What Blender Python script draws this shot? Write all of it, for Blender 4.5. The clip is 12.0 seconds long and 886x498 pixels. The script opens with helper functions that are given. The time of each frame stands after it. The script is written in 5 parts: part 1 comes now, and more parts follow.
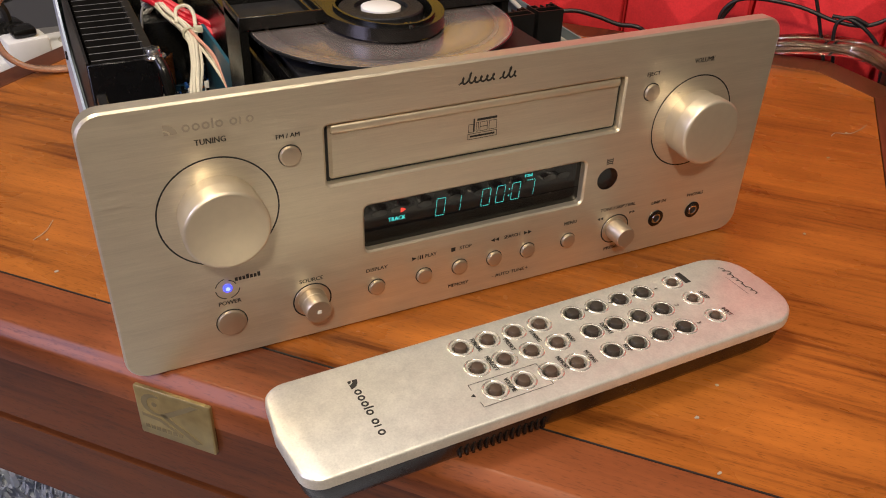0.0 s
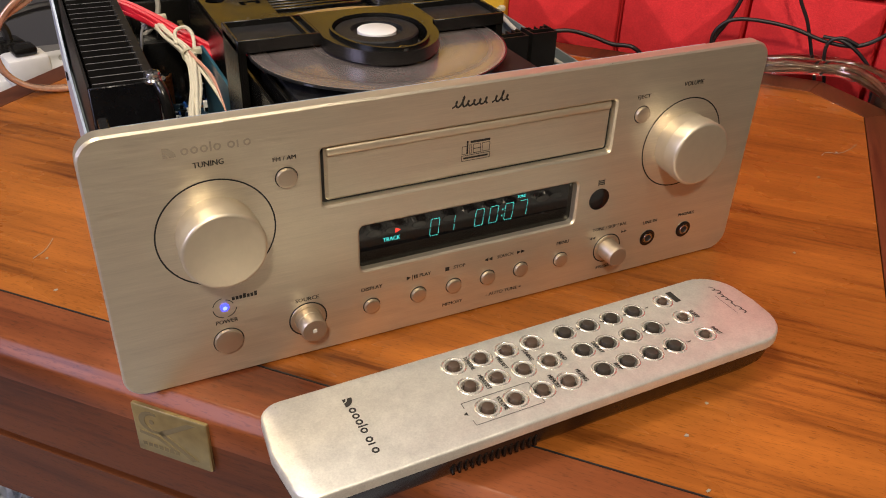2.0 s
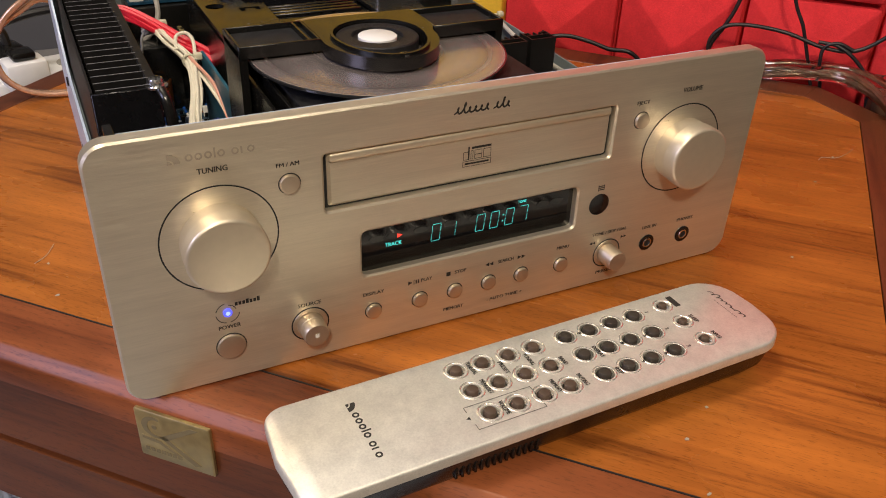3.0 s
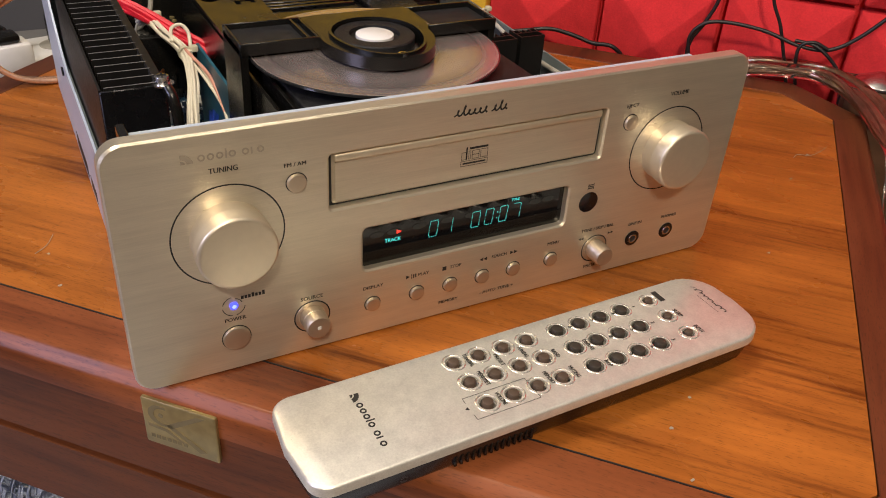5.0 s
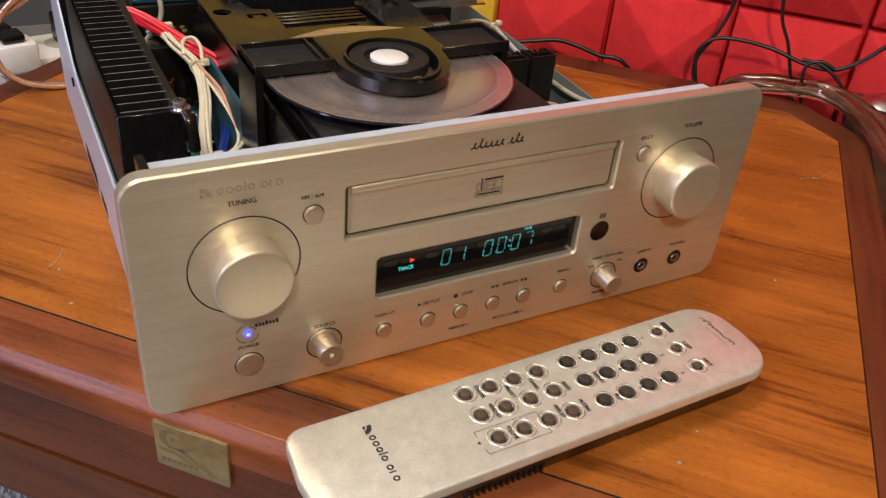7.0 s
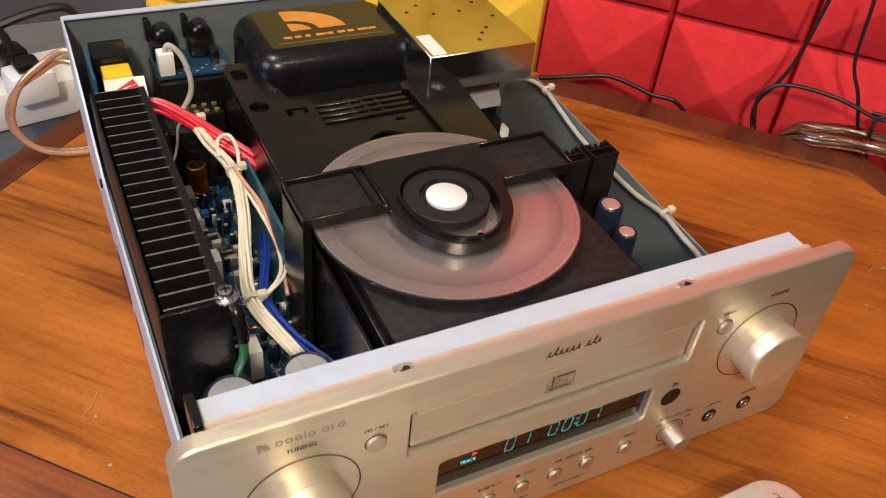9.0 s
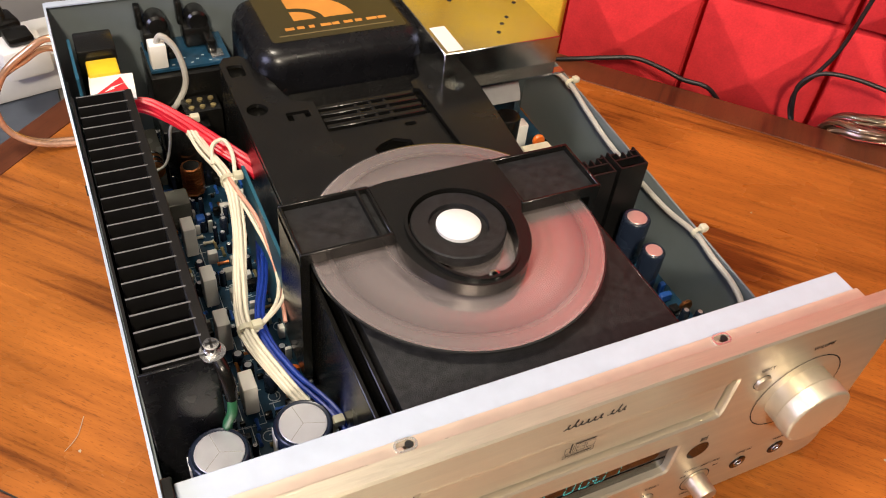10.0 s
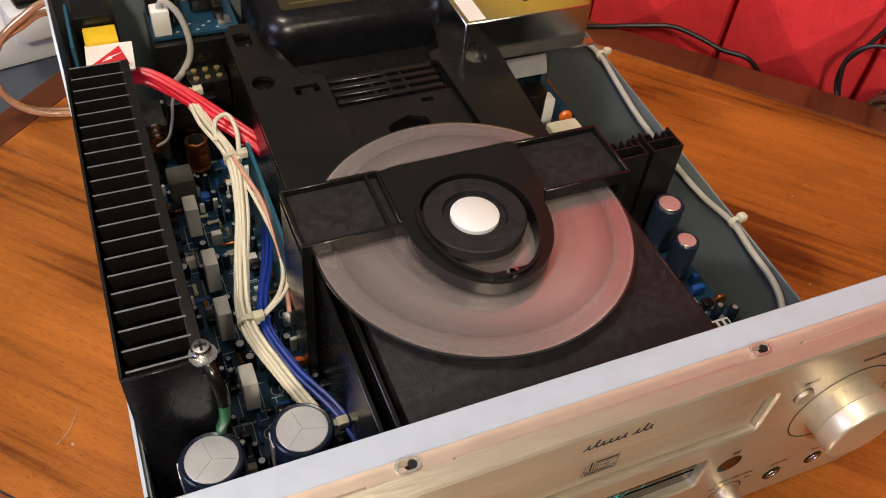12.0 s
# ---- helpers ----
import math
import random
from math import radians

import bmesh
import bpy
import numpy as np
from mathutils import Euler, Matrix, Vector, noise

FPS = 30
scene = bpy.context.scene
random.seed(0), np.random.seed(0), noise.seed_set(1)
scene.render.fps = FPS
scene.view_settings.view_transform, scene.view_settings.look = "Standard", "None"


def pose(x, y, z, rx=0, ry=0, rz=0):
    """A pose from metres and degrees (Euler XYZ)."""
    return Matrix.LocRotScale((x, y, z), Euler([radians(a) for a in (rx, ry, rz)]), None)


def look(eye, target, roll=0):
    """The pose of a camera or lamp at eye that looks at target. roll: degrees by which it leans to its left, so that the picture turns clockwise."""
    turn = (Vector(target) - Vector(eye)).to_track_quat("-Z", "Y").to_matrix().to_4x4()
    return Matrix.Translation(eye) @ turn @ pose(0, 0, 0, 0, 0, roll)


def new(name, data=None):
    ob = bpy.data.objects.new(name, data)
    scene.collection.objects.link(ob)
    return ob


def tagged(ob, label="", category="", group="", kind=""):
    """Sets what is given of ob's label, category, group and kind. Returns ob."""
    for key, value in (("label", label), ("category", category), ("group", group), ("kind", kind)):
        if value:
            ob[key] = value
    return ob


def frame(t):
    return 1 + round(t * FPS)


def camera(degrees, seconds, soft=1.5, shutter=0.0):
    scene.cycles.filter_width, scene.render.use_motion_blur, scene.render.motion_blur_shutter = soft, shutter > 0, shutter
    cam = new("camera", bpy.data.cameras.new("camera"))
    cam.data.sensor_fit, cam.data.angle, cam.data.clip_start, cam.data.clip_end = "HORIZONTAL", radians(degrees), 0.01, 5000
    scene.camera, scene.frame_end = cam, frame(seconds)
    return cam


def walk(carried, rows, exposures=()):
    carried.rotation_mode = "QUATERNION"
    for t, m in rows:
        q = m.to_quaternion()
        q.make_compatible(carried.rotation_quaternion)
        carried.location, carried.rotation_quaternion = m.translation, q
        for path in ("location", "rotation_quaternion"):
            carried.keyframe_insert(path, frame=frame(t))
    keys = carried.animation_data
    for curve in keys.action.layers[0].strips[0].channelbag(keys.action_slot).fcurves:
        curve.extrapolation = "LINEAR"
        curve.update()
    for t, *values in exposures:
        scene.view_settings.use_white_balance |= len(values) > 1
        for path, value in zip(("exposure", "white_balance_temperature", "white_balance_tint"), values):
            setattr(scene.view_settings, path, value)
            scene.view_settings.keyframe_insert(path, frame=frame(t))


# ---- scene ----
K = 0.94            # the disc, 120 mm across, sets the scale of the plan
MM = 0.001 * K
cam = camera(55.84, 12.0, soft=1.0, shutter=0.5)
PATH = [
    (0.0, (-0.1495, -0.2658, 0.2218), (0.0002, 0.0342, 0.0035), 2.07),
    (0.5, (-0.1466, -0.2675, 0.2206), (0.0002, 0.0342, 0.0028), 1.81),
    (1.0, (-0.1479, -0.2667, 0.2250), (0.0003, 0.0361, 0.0096), 1.81),
    (1.5, (-0.1467, -0.2681, 0.2272), (0.0032, 0.0350, 0.0136), 1.94),
    (2.0, (-0.1496, -0.2696, 0.2269), (0.0023, 0.0333, 0.0143), 2.18),
    (2.5, (-0.1510, -0.2696, 0.2263), (0.0016, 0.0336, 0.0146), 2.27),
    (3.0, (-0.1526, -0.2696, 0.2285), (0.0017, 0.0330, 0.0174), 2.33),
    (5.0, (-0.1667, -0.2716, 0.2408), (-0.0019, 0.0204, 0.0225), 4.15),
    (5.5, (-0.1677, -0.2688, 0.2449), (-0.0011, 0.0199, 0.0238), 4.58),
    (6.0, (-0.1671, -0.2686, 0.2480), (0.0010, 0.0190, 0.0265), 4.75),
    (6.5, (-0.1682, -0.2684, 0.2498), (-0.0001, 0.0193, 0.0285), 5.02),
    (7.0, (-0.1715, -0.2599, 0.2553), (-0.0049, 0.0280, 0.0331), 5.70),
    (7.5, (-0.1781, -0.2397, 0.2670), (-0.0149, 0.0480, 0.0421), 6.41),
    (9.5, (-0.1442, -0.1399, 0.3359), (0.0036, 0.1169, 0.0671), 6.67),
    (10.0, (-0.1334, -0.1183, 0.3357), (0.0069, 0.1324, 0.0574), 7.15),
    (10.5, (-0.1284, -0.1073, 0.3304), (0.0054, 0.1389, 0.0450), 7.01),
    (11.0, (-0.1231, -0.1029, 0.3305), (0.0093, 0.1404, 0.0420), 7.05),
    (11.5, (-0.1212, -0.0978, 0.3270), (0.0093, 0.1447, 0.0369), 7.05),
    (12.0, (-0.1169, -0.0952, 0.3255), (0.0075, 0.1478, 0.0331), 6.63),
]
EXPOSURES = [(0.0, -0.17), (7.5, -0.19), (9.5, 0.20), (10.0, 0.32), (10.4, -0.18), (12.0, -0.20)]
walk(cam, [(t, look(Vector(eye) * K, Vector(target) * K, roll)) for t, eye, target, roll in PATH], EXPOSURES)

# ---- light ----
world = bpy.data.worlds.new("world")
world.use_nodes = True
world.node_tree.nodes["Background"].inputs["Color"].default_value = (1.0, 0.92, 0.85, 1)
world.node_tree.nodes["Background"].inputs["Strength"].default_value = 0.008
scene.world = world


def area_lamp(name, eye, target, size, watts, colour):
    data = bpy.data.lights.new(name, "AREA")
    data.shape, data.size, data.energy, data.color = "DISK", size * K, watts * K * K, colour
    ob = new(name, data)
    ob.matrix_world = look(Vector(eye) * K, Vector(target) * K)
    return ob


area_lamp("ceiling_lamp_front", (-0.46, -0.90, 1.00), (0, 0, 0.05), 0.13, 15.2, (1.0, 0.86, 0.67))
area_lamp("ceiling_lamp_middle", (0.12, -0.74, 1.22), (0, 0, 0.05), 0.18, 2.6, (1.0, 0.87, 0.68))
area_lamp("window_light", (-1.42, -0.10, 0.74), (0, 0, 0.03), 0.7, 12.0, (0.66, 0.66, 1.0))
# added fill, no known lamp: brightens top surfaces, ceiling and the table's left
data = bpy.data.lights.new("ceiling_lamp_back", "POINT")
data.energy, data.color, data.shadow_soft_size = 46 * K * K, (1.0, 0.90, 0.76), 0.14
new("ceiling_lamp_back", data).location = Vector((-0.52, 0.22, 1.60)) * K

# ---- materials ----


def mat(name, colour, rough=0.5, metal=0.0, var=0.15, scale=120.0, stretch=(1, 1, 1), bump=0.0, bump_scale=900.0,
        coat=0.0, rough_var=0.1, spots=0.0, spec=0.5, shift=None, turn=0.0):
    """A procedural material: two scales of noise in the colour and roughness, and a fine relief."""
    m = bpy.data.materials.new(name)
    m.use_nodes = True
    nt = m.node_tree
    b = nt.nodes["Principled BSDF"]
    b.inputs["Metallic"].default_value = metal
    b.inputs["Coat Weight"].default_value = coat
    b.inputs["Coat Roughness"].default_value = 0.12
    b.inputs["Specular IOR Level"].default_value = spec
    tc = nt.nodes.new("ShaderNodeTexCoord")
    mp = nt.nodes.new("ShaderNodeMapping")
    mp.inputs["Scale"].default_value = stretch
    mp.inputs["Rotation"].default_value = (0, 0, turn)
    nt.links.new(tc.outputs["Object"], mp.inputs["Vector"])

    def noise_tex(s, detail=4.0):
        n = nt.nodes.new("ShaderNodeTexNoise")
        n.inputs["Scale"].default_value, n.inputs["Detail"].default_value = s, detail
        nt.links.new(mp.outputs["Vector"], n.inputs["Vector"])
        return n

    fine, broad = noise_tex(scale), noise_tex(scale * 0.13, 3)
    add = nt.nodes.new("ShaderNodeMath")
    add.operation = "ADD"
    nt.links.new(fine.outputs["Fac"], add.inputs[0])
    nt.links.new(broad.outputs["Fac"], add.inputs[1])
    ramp = nt.nodes.new("ShaderNodeMapRange")
    ramp.inputs["From Min"].default_value, ramp.inputs["From Max"].default_value = 0.65, 1.35
    nt.links.new(add.outputs[0], ramp.inputs["Value"])
    mix = nt.nodes.new("ShaderNodeMix")
    mix.data_type = "RGBA"
    lo = [c * (1 - var) for c in colour]
    hi = list(shift) if shift else [min(1, c * (1 + var)) for c in colour]
    mix.inputs[6].default_value, mix.inputs[7].default_value = (*lo, 1), (*hi, 1)
    nt.links.new(ramp.outputs["Result"], mix.inputs["Factor"])
    out = mix.outputs[2]
    if spots:
        sp = noise_tex(scale * 0.45, 2)
        cut = nt.nodes.new("ShaderNodeMapRange")
        cut.inputs["From Min"].default_value, cut.inputs["From Max"].default_value = 0.66, 0.74
        cut.inputs["To Max"].default_value = spots
        nt.links.new(sp.outputs["Fac"], cut.inputs["Value"])
        m2 = nt.nodes.new("ShaderNodeMix")
        m2.data_type = "RGBA"
        m2.inputs[7].default_value = (*[c * 0.45 for c in colour], 1)
        nt.links.new(out, m2.inputs[6])
        nt.links.new(cut.outputs["Result"], m2.inputs["Factor"])
        out = m2.outputs[2]
    nt.links.new(out, b.inputs["Base Color"])
    rr_ = nt.nodes.new("ShaderNodeMapRange")
    rr_.inputs["To Min"].default_value, rr_.inputs["To Max"].default_value = max(0.02, rough - rough_var), min(1, rough + rough_var)
    nt.links.new(fine.outputs["Fac"], rr_.inputs["Value"])
    nt.links.new(rr_.outputs["Result"], b.inputs["Roughness"])
    if bump:
        bn = noise_tex(bump_scale, 3)
        bp = nt.nodes.new("ShaderNodeBump")
        bp.inputs["Strength"].default_value, bp.inputs["Distance"].default_value = bump, 0.0004
        nt.links.new(bn.outputs["Fac"], bp.inputs["Height"])
        nt.links.new(bp.outputs["Normal"], b.inputs["Normal"])
    return m


def glow(name, colour, strength):
    m = bpy.data.materials.new(name)
    m.use_nodes = True
    b = m.node_tree.nodes["Principled BSDF"]
    b.inputs["Base Color"].default_value = (*[c * 0.3 for c in colour], 1)
    b.inputs["Emission Color"].default_value, b.inputs["Emission Strength"].default_value = (*colour, 1), strength
    return m


def glass(name, colour, rough=0.03):
    m = bpy.data.materials.new(name)
    m.use_nodes = True
    b = m.node_tree.nodes["Principled BSDF"]
    b.inputs["Base Color"].default_value, b.inputs["Roughness"].default_value = (*colour, 1), rough
    b.inputs["Transmission Weight"].default_value = 1.0
    return m


GOLD = mat("brushed_champagne_aluminium", (0.71, 0.64, 0.51), 0.37, 0.78, 0.085, 1900, (0.05, 1, 1), 0.20, 2600, rough_var=0.18)
# brushed from side to side: its gloss spreads up and down
brush = GOLD.node_tree.nodes.new("ShaderNodeCombineXYZ")
brush.inputs["Z"].default_value = 1.0
GOLD.node_tree.links.new(brush.outputs["Vector"], GOLD.node_tree.nodes["Principled BSDF"].inputs["Tangent"])
GOLD.node_tree.nodes["Principled BSDF"].inputs["Anisotropic"].default_value = 0.55
GOLD_RIM = mat("champagne_aluminium_edge", (0.76, 0.62, 0.50), 0.46, 0.55, 0.06, 200)
KNOB = mat("satin_champagne_knob", (0.68, 0.60, 0.46), 0.40, 0.72, 0.05, 300, bump=0.05)
# KNOB's satin champagne, darkened for the shaded faces of the small controls
SMALL_KNOB = mat("shaded_champagne_button", (0.60, 0.51, 0.39), 0.42, 0.85, 0.06, 300, bump=0.05)
INK = mat("black_print", (0.02, 0.018, 0.015), 0.6, var=0.3)
ENGRAVED = mat("engraved_mark", (0.40, 0.34, 0.26), 0.55, 0.5)
DARK = mat("dark_gap", (0.008, 0.008, 0.008), 0.6)
BLACK_GLOSS = mat("smoked_display_glass", (0.006, 0.006, 0.007), 0.06, var=0.2, rough_var=0.02)
CYAN = glow("display_cyan", (0.10, 0.85, 0.80), 0.85)
DIM = mat("unlit_display_segment", (0.020, 0.021, 0.021), 0.12)
REDLED = glow("display_red", (1.0, 0.05, 0.03), 1.6)
BLUELED = glow("blue_led", (0.04, 0.05, 1.0), 4)
LEDCORE = glow("blue_led_core", (0.16, 0.20, 1.0), 4)
SILVER = mat("worn_silver_paint", (0.80, 0.78, 0.71), 0.33, 0.62, 0.12, 1500, bump=0.16, bump_scale=5200, spots=0.14)
SILVER_LIP = mat("silver_button_well", (0.80, 0.77, 0.70), 0.24, 0.75, 0.06)
RUBBER = mat("brown_translucent_button", (0.085, 0.058, 0.042), 0.38, var=0.2, spec=0.3)
RUBBER_GREY = mat("smoke_grey_button", (0.045, 0.037, 0.030), 0.34, var=0.2, spec=0.28)
BLACK_PLASTIC = mat("black_plastic", (0.0065, 0.0062, 0.0055), 0.24, var=0.2, scale=60, bump=0.03, bump_scale=2500, spec=0.5)
BLACK_SATIN = mat("black_textured_tray", (0.006, 0.006, 0.0065), 0.52, var=0.9, scale=2200, bump=0.6, bump_scale=3000, spec=0.30, shift=(0.026, 0.026, 0.028))
# grey that paints the light caught along the tops of the black fins
FIN_EDGE = mat("lit_fin_edge", (0.24, 0.24, 0.25), 0.42, 0.6, 0.25, 700)
BLACK_ANOD = mat("black_anodised_aluminium", (0.0075, 0.0070, 0.0070), 0.45, 0.1, 0.3, 300, spec=0.35)
BLACK_SHINE = mat("glossy_black_cover", (0.005, 0.005, 0.006), 0.27, var=0.2, bump=0.05, spec=0.4)
OLIVE_PRINT = mat("dark_olive_label", (0.030, 0.026, 0.012), 0.35, var=0.15)
ORANGE_PRINT = mat("orange_print", (0.55, 0.23, 0.04), 0.5)
STEEL = mat("lilac_painted_steel", (0.50, 0.575, 0.69), 0.40, 0.15, 0.06, 150, bump=0.05, spots=0.06)
GREY_STEEL = mat("grey_green_painted_steel", (0.17, 0.20, 0.21), 0.45, 0.2, 0.08, 120, bump=0.05)
ZINC = mat("zinc_plated_tin", (0.62, 0.62, 0.58), 0.20, 1.0, 0.12, 90, bump=0.06, bump_scale=200)
CHROME = mat("chrome", (0.70, 0.70, 0.70), 0.24, 1.0, 0.08)
PCB = mat("dark_blue_circuit_board", (0.011, 0.050, 0.095), 0.32, var=0.5, scale=260, spots=0.4)
PCB_LINE = mat("white_board_print", (0.55, 0.60, 0.62), 0.6)
TEAL = mat("teal_upright_board", (0.02, 0.10, 0.16), 0.35, var=0.2)
WHITE_CER = mat("white_ceramic", (0.84, 0.82, 0.78), 0.5, var=0.04, bump=0.2)
CAP_SLEEVE = mat("navy_capacitor_sleeve", (0.012, 0.018, 0.035), 0.25, var=0.2)
CAP_TOP = mat("bare_aluminium_cap_top", (0.78, 0.78, 0.80), 0.33, 0.7, 0.08, 150)
CAP_PINK = mat("pinkish_aluminium_cap_top", (0.72, 0.52, 0.50), 0.32, 0.6, 0.08)
COPPER = mat("copper_winding", (0.55, 0.20, 0.07), 0.30, 0.9, 0.25, 900, (1, 1, 6))
RED_WIRE = mat("red_wire_insulation", (0.66, 0.016, 0.04), 0.35, var=0.12)
WHITE_WIRE = mat("cream_wire_insulation", (0.74, 0.69, 0.58), 0.42, var=0.10)
PINK_STRIPE = mat("pink_striped_wire", (0.66, 0.33, 0.26), 0.45)
BLUE_WIRE = mat("blue_wire_insulation", (0.012, 0.04, 0.30), 0.35, var=0.15)
GREEN_WIRE = mat("green_wire_insulation", (0.02, 0.13, 0.05), 0.4, var=0.15)
BLACK_WIRE = mat("black_cable_sheath", (0.012, 0.011, 0.012), 0.42, var=0.2)
GREY_WIRE = mat("grey_ribbon", (0.42, 0.40, 0.36), 0.5)
RIBBON = mat("pale_grey_ribbon", (0.33, 0.33, 0.34), 0.35)
SMOKE_PLASTIC = mat("smoky_relay_case", (0.11, 0.11, 0.095), 0.25, var=0.2)
TIE = mat("nylon_cable_tie", (0.60, 0.57, 0.44), 0.45)
ORANGE = mat("orange_capacitor", (0.65, 0.14, 0.02), 0.32)
YELLOW = mat("yellow_film_capacitor", (0.80, 0.52, 0.02), 0.4)
LABEL = mat("white_paper_label", (0.78, 0.75, 0.70), 0.6, var=0.03)
RED_PRINT = mat("red_print", (0.62, 0.02, 0.03), 0.5)
BLUE_PART = mat("blue_component", (0.02, 0.10, 0.42), 0.35)
FOAM_RED = mat("red_acoustic_foam", (0.60, 0.034, 0.040), 0.95, var=0.14, scale=700, bump=0.6, bump_scale=1500, spec=0.1)
FOAM_YELLOW = mat("yellow_acoustic_foam", (0.75, 0.48, 0.05), 0.9, var=0.1, scale=700, bump=0.5, spec=0.1)
BRASS = mat("aged_brass", (0.42, 0.33, 0.15), 0.42, 0.75, 0.2, 220, spots=0.3, bump=0.1)
BRASS_DARK = mat("tarnished_brass_relief", (0.26, 0.21, 0.11), 0.5, 0.6, 0.2)
RUG = mat("grey_blue_shag_yarn", (0.42, 0.45, 0.50), 0.95, var=0.3, scale=60)
WALL_PAINT = mat("warm_white_wall_paint", (0.26, 0.235, 0.205), 0.8, var=0.05, scale=6)
CEILING = mat("white_ceiling_paint", (0.66, 0.63, 0.58), 0.85, var=0.03, scale=5)
BACK_WALL = mat("grey_rear_wall_paint", (0.09, 0.088, 0.085), 0.8, var=0.08, scale=6)
DIM_WALL = mat("grey_wall_paint", (0.17, 0.165, 0.16), 0.7, var=0.15, scale=8)
CLOTH = mat("blue_grey_cloth", (0.07, 0.085, 0.11), 0.9, var=0.25, scale=60)
FLOOR = mat("dark_wood_floor", (0.12, 0.06, 0.03), 0.4, var=0.3, scale=12, stretch=(0.2, 2, 1))
WHITE_PLASTIC = mat("white_plastic", (0.74, 0.74, 0.74), 0.4, var=0.05)
CLEAR_COPPER = mat("clear_sheath_over_copper", (0.62, 0.36, 0.22), 0.16, 0.55, 0.25, 500, (1, 1, 1), coat=1.0)
SHEATH = glass("clear_plastic_sheath", (0.93, 0.88, 0.82), 0.08)
CLEAR_TUBE = mat("clear_sheath_over_tinned_copper", (0.30, 0.19, 0.13), 0.14, 0.4, 0.4, 120, coat=1.0)
WALNUT = mat("dark_walnut_block", (0.10, 0.045, 0.022), 0.4, var=0.3, scale=60, stretch=(0.3, 2, 2))
DUST = mat("pale_dust_fleck", (0.36, 0.30, 0.22), 0.8)


def wood(name, dark, light, turn, gloss=0.30):
    """Oiled wood: long streaks along one way of the top, fine pores, faint blotches."""
    m = bpy.data.materials.new(name)
    m.use_nodes = True
    nt = m.node_tree
    b = nt.nodes["Principled BSDF"]
    tc = nt.nodes.new("ShaderNodeTexCoord")
    mp = nt.nodes.new("ShaderNodeMapping")
    mp.inputs["Rotation"].default_value = (0, 0, turn)
    nt.links.new(tc.outputs["Object"], mp.inputs["Vector"])
    layers = []
    for stretch, s, detail, dist in (((1.6, 13, 13), 2.0, 4, 1.2), ((7, 150, 150), 2.0, 4, 0.5), ((5, 11, 11), 2.4, 4, 0.6), ((240, 1500, 1500), 1.0, 2, 0.0)):
        mm = nt.nodes.new("ShaderNodeMapping")
        mm.inputs["Scale"].default_value = stretch
        nt.links.new(mp.outputs["Vector"], mm.inputs["Vector"])
        n = nt.nodes.new("ShaderNodeTexNoise")
        n.inputs["Scale"].default_value, n.inputs["Detail"].default_value, n.inputs["Distortion"].default_value = s, detail, dist
        nt.links.new(mm.outputs["Vector"], n.inputs["Vector"])
        layers.append(n)
    ramp = nt.nodes.new("ShaderNodeValToRGB")
    ramp.color_ramp.elements[0].position, ramp.color_ramp.elements[0].color = 0.36, (*dark, 1)
    ramp.color_ramp.elements[1].position, ramp.color_ramp.elements[1].color = 0.66, (*light, 1)
    mid = ramp.color_ramp.elements.new(0.46)
    mid.color = (*[0.45 * a + 0.55 * c for a, c in zip(dark, light)], 1)
    w = nt.nodes.new("ShaderNodeMath")
    w.operation = "MULTIPLY_ADD"
    w.inputs[1].default_value = 0.32
    nt.links.new(layers[1].outputs["Fac"], w.inputs[0])
    w2 = nt.nodes.new("ShaderNodeMath")
    w2.operation = "MULTIPLY"
    w2.inputs[1].default_value = 0.68
    nt.links.new(layers[0].outputs["Fac"], w2.inputs[0])
    nt.links.new(w2.outputs[0], w.inputs[2])
    nt.links.new(w.outputs[0], ramp.inputs["Fac"])
    pores = nt.nodes.new("ShaderNodeMapRange")
    pores.inputs["From Min"].default_value, pores.inputs["From Max"].default_value = 0.33, 0.44
    nt.links.new(layers[3].outputs["Fac"], pores.inputs["Value"])
    tone = nt.nodes.new("ShaderNodeMapRange")
    tone.inputs["To Min"].default_value, tone.inputs["To Max"].default_value = 0.52, 1.42
    nt.links.new(layers[2].outputs["Fac"], tone.inputs["Value"])
    pmul = nt.nodes.new("ShaderNodeMapRange")
    pmul.inputs["To Min"].default_value = 0.70
    nt.links.new(pores.outputs["Result"], pmul.inputs["Value"])
    info = nt.nodes.new("ShaderNodeObjectInfo")
    own = nt.nodes.new("ShaderNodeMapRange")
    own.inputs["To Min"].default_value, own.inputs["To Max"].default_value = 0.86, 1.12
    nt.links.new(info.outputs["Random"], own.inputs["Value"])
    board_tone = nt.nodes.new("ShaderNodeMath")
    board_tone.operation = "MULTIPLY"
    nt.links.new(own.outputs["Result"], board_tone.inputs[0])
    mult = nt.nodes.new("ShaderNodeMath")
    mult.operation = "MULTIPLY"
    nt.links.new(pmul.outputs["Result"], board_tone.inputs[1])
    nt.links.new(tone.outputs["Result"], mult.inputs[0])
    nt.links.new(board_tone.outputs[0], mult.inputs[1])
    vm = nt.nodes.new("ShaderNodeVectorMath")
    vm.operation = "SCALE"
    nt.links.new(ramp.outputs["Color"], vm.inputs[0])
    nt.links.new(mult.outputs[0], vm.inputs["Scale"])
    nt.links.new(vm.outputs["Vector"], b.inputs["Base Color"])
    b.inputs["Specular IOR Level"].default_value = 0.32
    ro = nt.nodes.new("ShaderNodeMapRange")
    ro.inputs["To Min"].default_value, ro.inputs["To Max"].default_value = gloss - 0.08, gloss + 0.16
    nt.links.new(layers[2].outputs["Fac"], ro.inputs["Value"])
